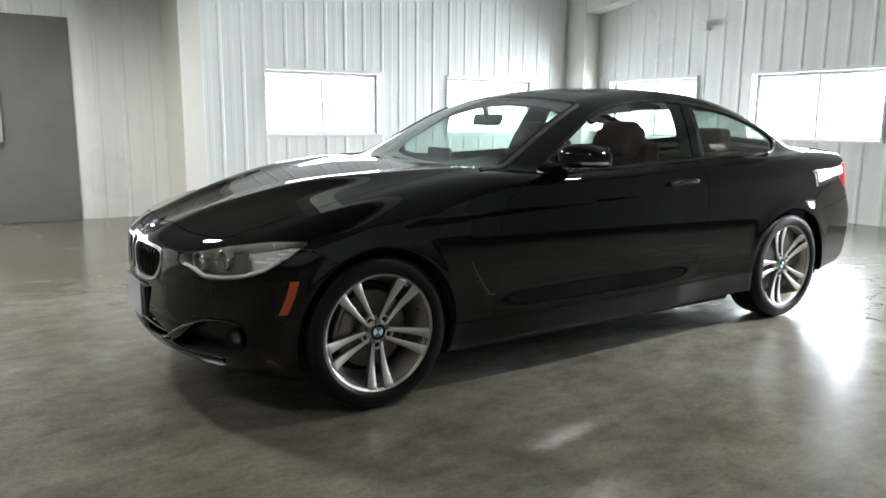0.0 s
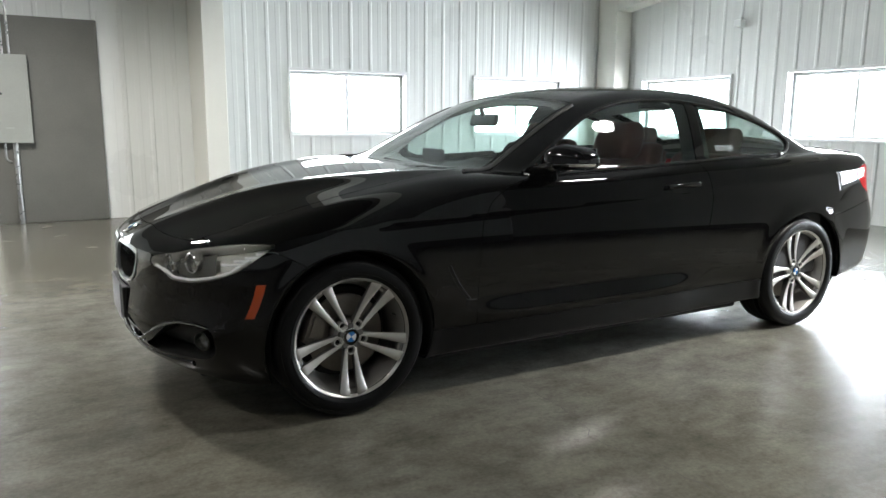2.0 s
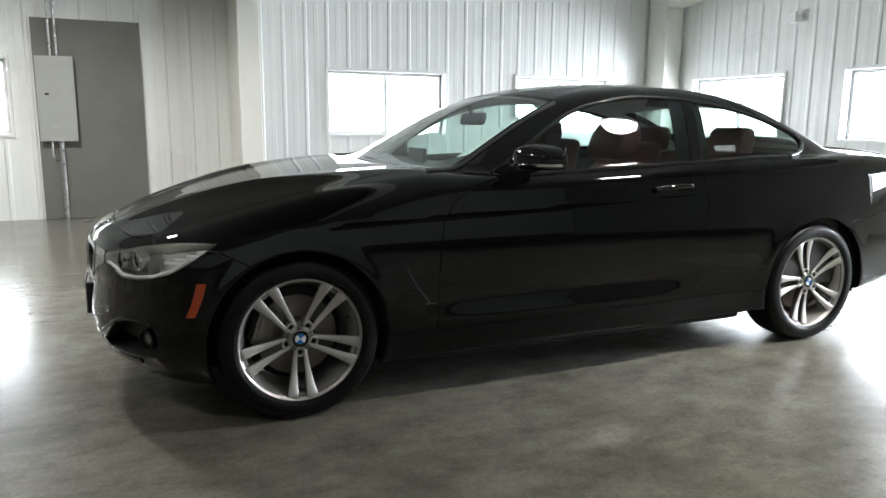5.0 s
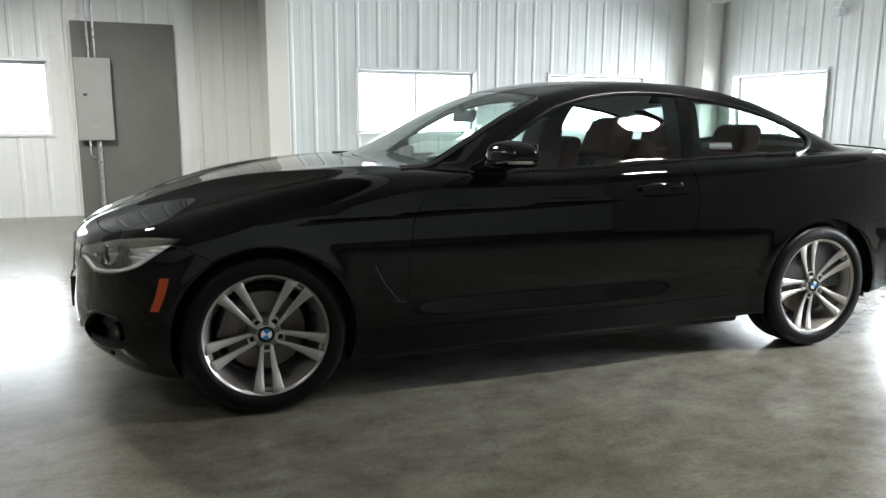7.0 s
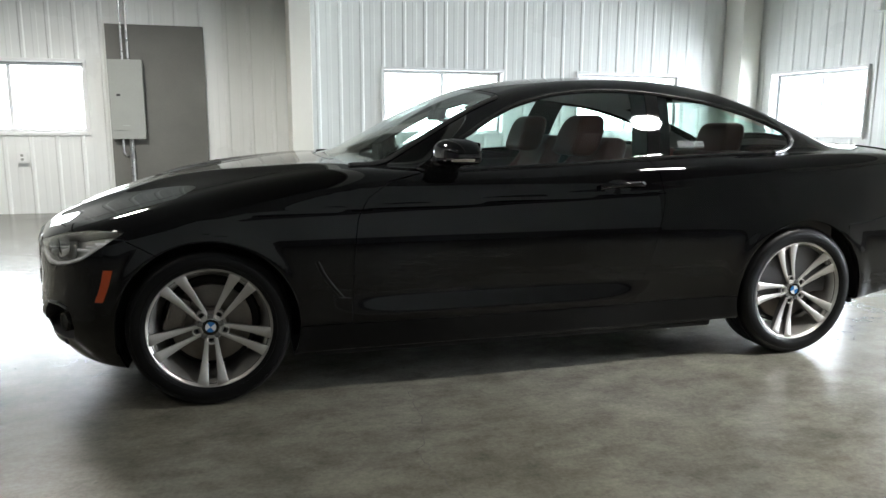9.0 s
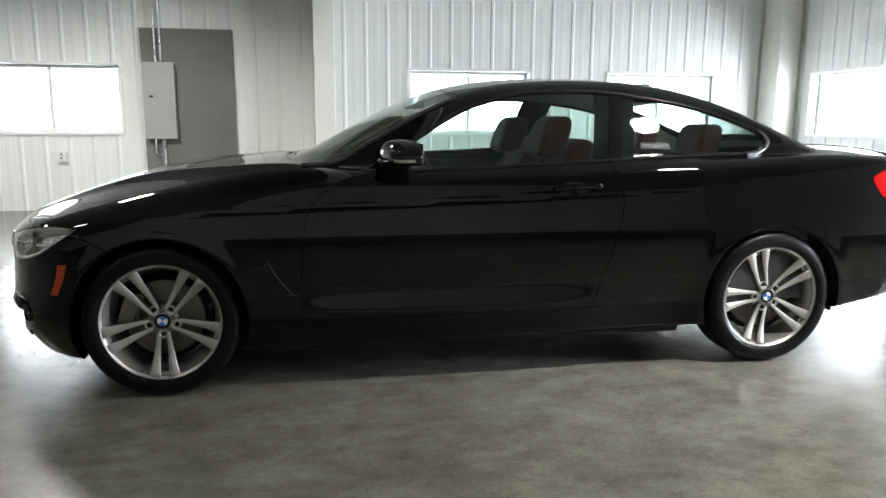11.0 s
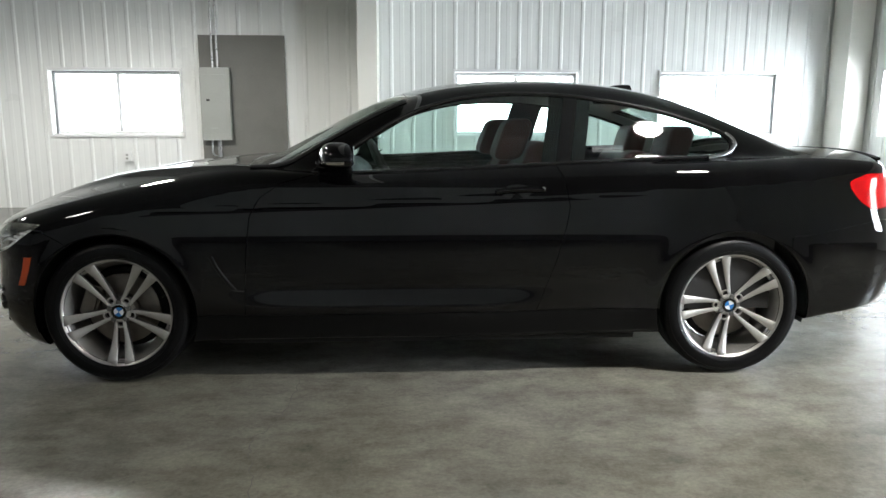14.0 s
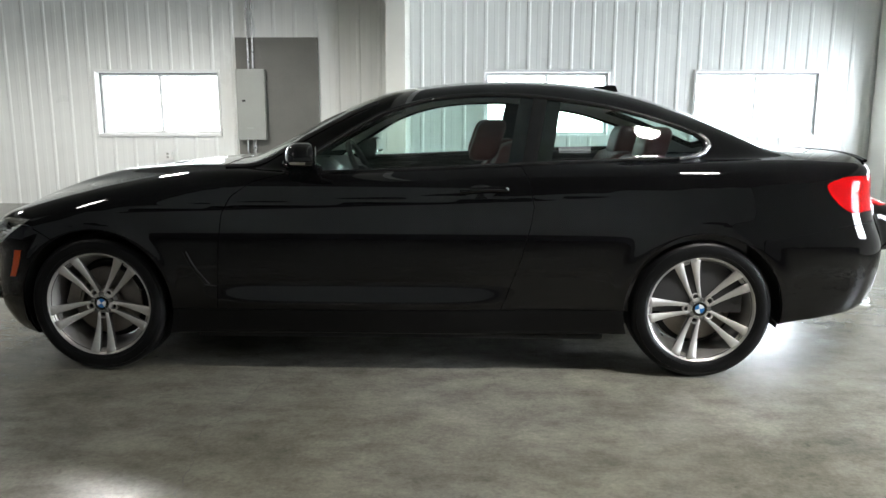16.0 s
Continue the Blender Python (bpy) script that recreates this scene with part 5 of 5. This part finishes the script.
    link("indicator_strip", mesh_of(V, F, normals=N), "chrome", root, "chrome indicator strip")
    bm = box((-0.3435, 0.885, 0.995), (-0.3405, 1.045, 1.072), 0.001)
    for v in bm.verts:
        v.co.x += 0.22 * (v.co.y - 0.965)
        v.co.y *= s
    bmesh.ops.recalc_face_normals(bm, faces=bm.faces)
    part("mirror_glass", bm, "mirror", root)

    def foot(x, y, z):
        a = np.abs(y)
        k = np.clip((a - 0.76) / 0.16, 0, 1)
        return rbox(x, a, z, (-0.425, 0.84, 0.955 + 0.035 * k), (0.075, 0.095, 0.026 - 0.006 * k), 0.018)
    V, F = surface(foot, (-0.54, 0.72, 0.90), (-0.32, 0.96, 1.03), 0.011)
    N = gradient(foot, V)
    N /= np.linalg.norm(N, axis=1, keepdims=True)
    if s < 0:
        V, N, F = V * (1, -1, 1), N * (1, -1, 1), F[:, ::-1]
    link("mirror_foot", mesh_of(V, F, normals=N), "gloss_black", root)


M["red_lens"] = principled("clear_red_lens", (0.72, 0.006, 0.010), 0.02, 0.0, Transmission_Weight=0.6, IOR=1.45)
M["trim_dark"] = principled("gloss_dark_moulding", (0.012, 0.012, 0.012), 0.16)
M["mirror"] = principled("mirror_silver", (0.85, 0.86, 0.86), 0.02, 1.0)
add_tail()
for s in (-1, 1):
    add_side(s)


def add_roof_bits():
    def fin(x, y, z):
        t = (x - 0.965) / 0.15
        h = 1.350 + 0.028 * np.clip(t, 0, 1) ** 0.5 - 0.05 * np.maximum(x - 1.12, 0)
        w = 0.006 + 0.030 * np.clip((h - z) / 0.06, 0, 1)
        f = smax(np.abs(y) - w, (z - h), 0.008)
        return smax(smax(f, 0.965 - x + 0.2 * (z - 1.34), 0.01), x - 1.165 + 0.25 * (z - 1.33), 0.01)
    solid("roof_antenna", fin, (0.94, -0.06, 1.27), (1.20, 0.06, 1.40), 0.008, "paint", car, "black shark fin antenna")
    for y0, y1 in ((-0.52, 0.02), (0.06, 0.60)):
        line = []
        for t in np.linspace(0, 1, 12):
            y = y0 + (y1 - y0) * t
            x = -0.895 + 0.14 * y * y + 0.03 + 0.02 * t
            line.append((x, y, float(roof_z(x - bend(x) * y * y) - 0.045 * (abs(y) / 0.6) ** 2) + 0.004))
        w = part("wiper", tube(line, 0.0070, 6), "plastic", car, "black wiper blade", True)
        a = (line[0][0] - 0.03, y0 - 0.06, line[0][2] - 0.006)
        part("wiper_arm", tube([a, (a[0] + 0.015, y0 + 0.08, line[2][2] + 0.008), line[5]], 0.006, 6), "plastic", w)
    for s in (-1, 1):
        xc = np.linspace(-0.87, -0.14, 16)
        a = 0.735 - 0.145 * (xc + 0.86) / 0.75
        x = xc + 0.10 * a * a
        z = roof_z(x)
        for _ in range(20):
            z = z - body(x, a, z)
        line = lifted([Vector((float(p), s * float(q), float(r))) for p, q, r in zip(x, a, z)], 0.003)
        part("windscreen_moulding", tube(line, 0.010, 8), "plastic", car, "matt black windscreen moulding", True)
    # cowl grille
    bm = bmesh.new()
    rows = []
    for y in np.linspace(-0.66, 0.66, 31):
        row = []
        for k in range(3):
            x = -0.915 + 0.14 * y * y + 0.035 * k
            z = float(top_z(x) - crown(x) * (abs(y) / 0.75) ** 2.4) - 0.012
            row.append(bm.verts.new((x, y, z)))
        rows.append(row)
    for a, b in zip(rows, rows[1:]):
        for k in range(2):
            bm.faces.new((a[k], a[k + 1], b[k + 1], b[k]))
    bmesh.ops.recalc_face_normals(bm, faces=bm.faces)
    part("cowl_grille", bm, "plastic", car)
    # printed label on the quarter glass
    lab = empty("glass_label", (0, 0, 0), car)
    for k in range(5):
        z = 1.036 + 0.0066 * k
        a, b = front_pt(0.748, z, -1, 0.75), front_pt(0.893, z, -1, 0.75)
        bm = bmesh.new()
        d = Vector((0, -0.0012, 0.0015))
        h = Vector((0, 0, 0.0016 if k in (0, 4) else 0.0028))
        bm.faces.new([bm.verts.new(p) for p in (a + d, b + d, b + d + h, a + d + h)])
        part("label_bar", bm, "sticker", lab)


add_roof_bits()


# ---- inside the car ----
def add_seat(x, y, rear=False):
    root = empty("rear_seat" if rear else "front_seat", (0, 0, 0), car)
    tagged(root, "dark red leather car seat with headrest")
    if not rear:
        def back(u, v, w):
            t = (w - 0.50) / 0.55
            cx = x - 0.06 + 0.20 * t
            side = 0.03 * np.clip((np.abs(v - y) - 0.16) / 0.08, 0, 1)
            half = 0.245 - 0.075 * np.clip((w - 0.85) / 0.22, 0, 1)
            return smax(rbox(u - cx + side, v - y, w, (0, 0, 0.76), (0.068, 0.30, 0.315), 0.05), np.abs(v - y) - half, 0.05)
        solid("backrest", back, (x - 0.30, y - 0.33, 0.38), (x + 0.32, y + 0.33, 1.14), 0.024, "leather", root)

        def rest(u, v, w):
            cx = x + 0.015 + 0.10 * (w - 1.10) / 0.3
            half = 0.135 - 0.045 * np.clip((w - 1.10) / 0.09, 0, 1)
            return smax(rbox(u - cx, v - y, w, (0, 0, 1.085), (0.072, 0.30, 0.103), 0.045), np.abs(v - y) - half, 0.03)
        solid("headrest", rest, (x - 0.14, y - 0.2, 0.94), (x + 0.2, y + 0.2, 1.23), 0.016, "leather", root)
        f = lambda u, v, w: rbox(u, v - y, w, (x - 0.28, 0, 0.46), (0.27, 0.25, 0.085), 0.06)
        solid("cushion", f, (x - 0.6, y - 0.3, 0.33), (x + 0.05, y + 0.3, 0.6), 0.03, "leather", root)
    else:
        f = lambda u, v, w: rbox(u - 0.35 * (w - 0.75), v - y, w, (x, 0, 0.72), (0.075, 0.29, 0.285), 0.05)
        solid("backrest", f, (x - 0.3, y - 0.33, 0.38), (x + 0.3, y + 0.33, 1.06), 0.026, "leather", root)
        f = lambda u, v, w: smax(rbox(u - 0.25 * (w - 1.0), v - y, w, (x + 0.10, 0, 1.065), (0.062, 0.30, 0.088), 0.04), np.abs(v - y) - 0.135 + 0.3 * np.maximum(w - 1.09, 0), 0.03)
        solid("headrest", f, (x - 0.05, y - 0.2, 0.94), (x + 0.26, y + 0.2, 1.2), 0.016, "leather", root)
        f = lambda u, v, w: rbox(u, v - y, w, (x - 0.25, 0, 0.46), (0.24, 0.28, 0.08), 0.05)
        solid("cushion", f, (x - 0.55, y - 0.33, 0.35), (x + 0.05, y + 0.33, 0.58), 0.03, "leather", root)


for y in (-0.37, 0.37):
    add_seat(0.42, y)
    add_seat(1.16, y * 0.95, True)


def add_cabin():
    keep = [lambda P: 1.005 - P[:, 2], lambda P: 0.02 - glass_front(P), lambda P: 0.02 - glass_back(P), lambda P: 0.030 - glass_side(P), lambda P: P[:, 0] - 1.95]
    panel("headliner", keep, "headliner", 0.004, -0.026, True, "pale grey fabric headliner")
    panel("pillar_trim", [lambda P: glass_side(P) - 0.03, lambda P: -0.085 - b_post(P), lambda P: b_post(P) - 0.115], "well", 0.006, -0.030, False)
    panel("door_lining", [lambda P: np.maximum(0.30 - P[:, 2], P[:, 2] - 0.955), lambda P: np.abs(P[:, 0] - 0.45) - 1.15, lambda P: 0.6 - P[:, 1]], "interior", 0.01, -0.055, False)

    def dash(x, y, z):
        a = np.abs(y)
        topz = 0.955 + 0.065 * np.exp(-((y + 0.37) / 0.19) ** 2) * np.exp(-((x + 0.42) / 0.14) ** 2) - 0.05 * np.clip((x + 0.42) / 0.1, 0, 1)
        f = smax(z - topz, x + 0.33 - 0.08 * (0.95 - z), 0.06)
        f = smax(f, 0.60 - z, 0.05)
        f = smax(f, -0.80 + 0.30 * a * a - x, 0.04)
        return smax(f, a - 0.72, 0.05)
    solid("dashboard", dash, (-0.86, -0.78, 0.56), (-0.24, 0.78, 1.0), 0.022, "interior", car, "dark grained dashboard")
    c, tilt = Vector((-0.205, -0.37, 0.905)), Vector((0.90, 0, 0.43)).normalized()
    u = Vector((0, 1, 0))
    v = tilt.cross(u)
    wheel = empty("steering_wheel", (0, 0, 0), car)
    part("wheel_rim", tube([c + 0.182 * (math.cos(a) * u + math.sin(a) * v) for a in np.linspace(0, 2 * math.pi, 48, endpoint=False)], 0.0155, 10, True), "interior", wheel, "", True)
    f = lambda x, y, z: rbox(x - c.x + 0.02, y - c.y, z - c.z + 0.01, (0, 0, 0), (0.035, 0.065, 0.055), 0.03)
    solid("wheel_boss", f, (c.x - 0.09, c.y - 0.1, c.z - 0.1), (c.x + 0.06, c.y + 0.1, c.z + 0.09), 0.014, "interior", wheel)
    for a in (0.0, math.pi, -math.pi / 2):
        part("wheel_spoke", tube([c - 0.012 * tilt + 0.05 * (math.cos(a) * u + math.sin(a) * v), c + 0.178 * (math.cos(a) * u + math.sin(a) * v)], 0.012, 8), "dark_chrome", wheel, "", True)
    part("dash_screen", box((-0.575, -0.115, 0.955), (-0.555, 0.105, 1.035), 0.008), "interior", car, "free-standing dark display")
    m = empty("rear_view_mirror", (0, 0, 0), car)
    f = lambda x, y, z: rbox(x - 0.25 * (z - 1.19) + 0.08 * y, y, z, (-0.235, 0, 1.19), (0.018, 0.115, 0.033), 0.016)
    solid("mirror_case", f, (-0.29, -0.15, 1.13), (-0.18, 0.15, 1.25), 0.011, "interior", m)
    part("mirror_stem", tube([(-0.240, 0, 1.21), (-0.265, 0, 1.262)], 0.014, 8), "interior", m)
    f = lambda x, y, z: rbox(x, y, z, (0.05, 0, 0.50), (0.55, 0.10, 0.16), 0.05)
    solid("centre_console", f, (-0.55, -0.14, 0.30), (0.65, 0.14, 0.70), 0.03, "interior", car)
    f = lambda x, y, z: rbox(x, y, z + 0.03 * (x - 1.5), (1.52, 0, 0.955), (0.26, 0.62, 0.02), 0.015)
    solid("parcel_shelf", f, (1.2, -0.68, 0.9), (1.82, 0.68, 1.0), 0.02, "interior", car)


add_cabin()


# ---- cracks in the slab ----
def crack(points, w):
    rnd = random.Random(len(points) * 7 + int(abs(points[0][0]) * 100))
    pts = [Vector((*p, 0)) for p in points]
    line = []
    for a, b in zip(pts, pts[1:]):
        n = max(2, int((b - a).length / 0.025))
        line += [a.lerp(b, k / n) + Vector((rnd.uniform(-1, 1), rnd.uniform(-1, 1), 0)) * 0.009 for k in range(n)]
    bm = bmesh.new()
    rows = []
    for i, p in enumerate(line):
        d = (line[min(i + 1, len(line) - 1)] - line[max(i - 1, 0)]).normalized()
        s = Vector((-d.y, d.x, 0)) * w * rnd.uniform(0.25, 1.0)
        rows.append((bm.verts.new(p + s + Vector((0, 0, 0.0006))), bm.verts.new(p - s + Vector((0, 0, 0.0006)))))
    for a, b in zip(rows, rows[1:]):
        bm.faces.new((a[0], a[1], b[1], b[0]))
    bmesh.ops.recalc_face_normals(bm, faces=bm.faces)
    tagged(part("floor_crack", bm, "crack", None), "fine dark crack in the concrete slab", "crack", "cracks in the slab", "structure")


crack([(-0.56, -0.60), (-0.60, -0.88), (-0.605, -1.15), (-0.645, -1.42), (-0.70, -1.50), (-0.67, -1.66), (-0.63, -1.83), (-0.60, -2.05), (-0.52, -2.4)], 0.0022)
crack([(-3.2, 1.5), (-2.71, 0.85), (-2.48, 0.50), (-2.32, 0.20), (-2.2, -0.1)], 0.002)
crack([(-0.34, -1.50), (-0.31, -1.72), (-0.30, -1.86)], 0.0012)
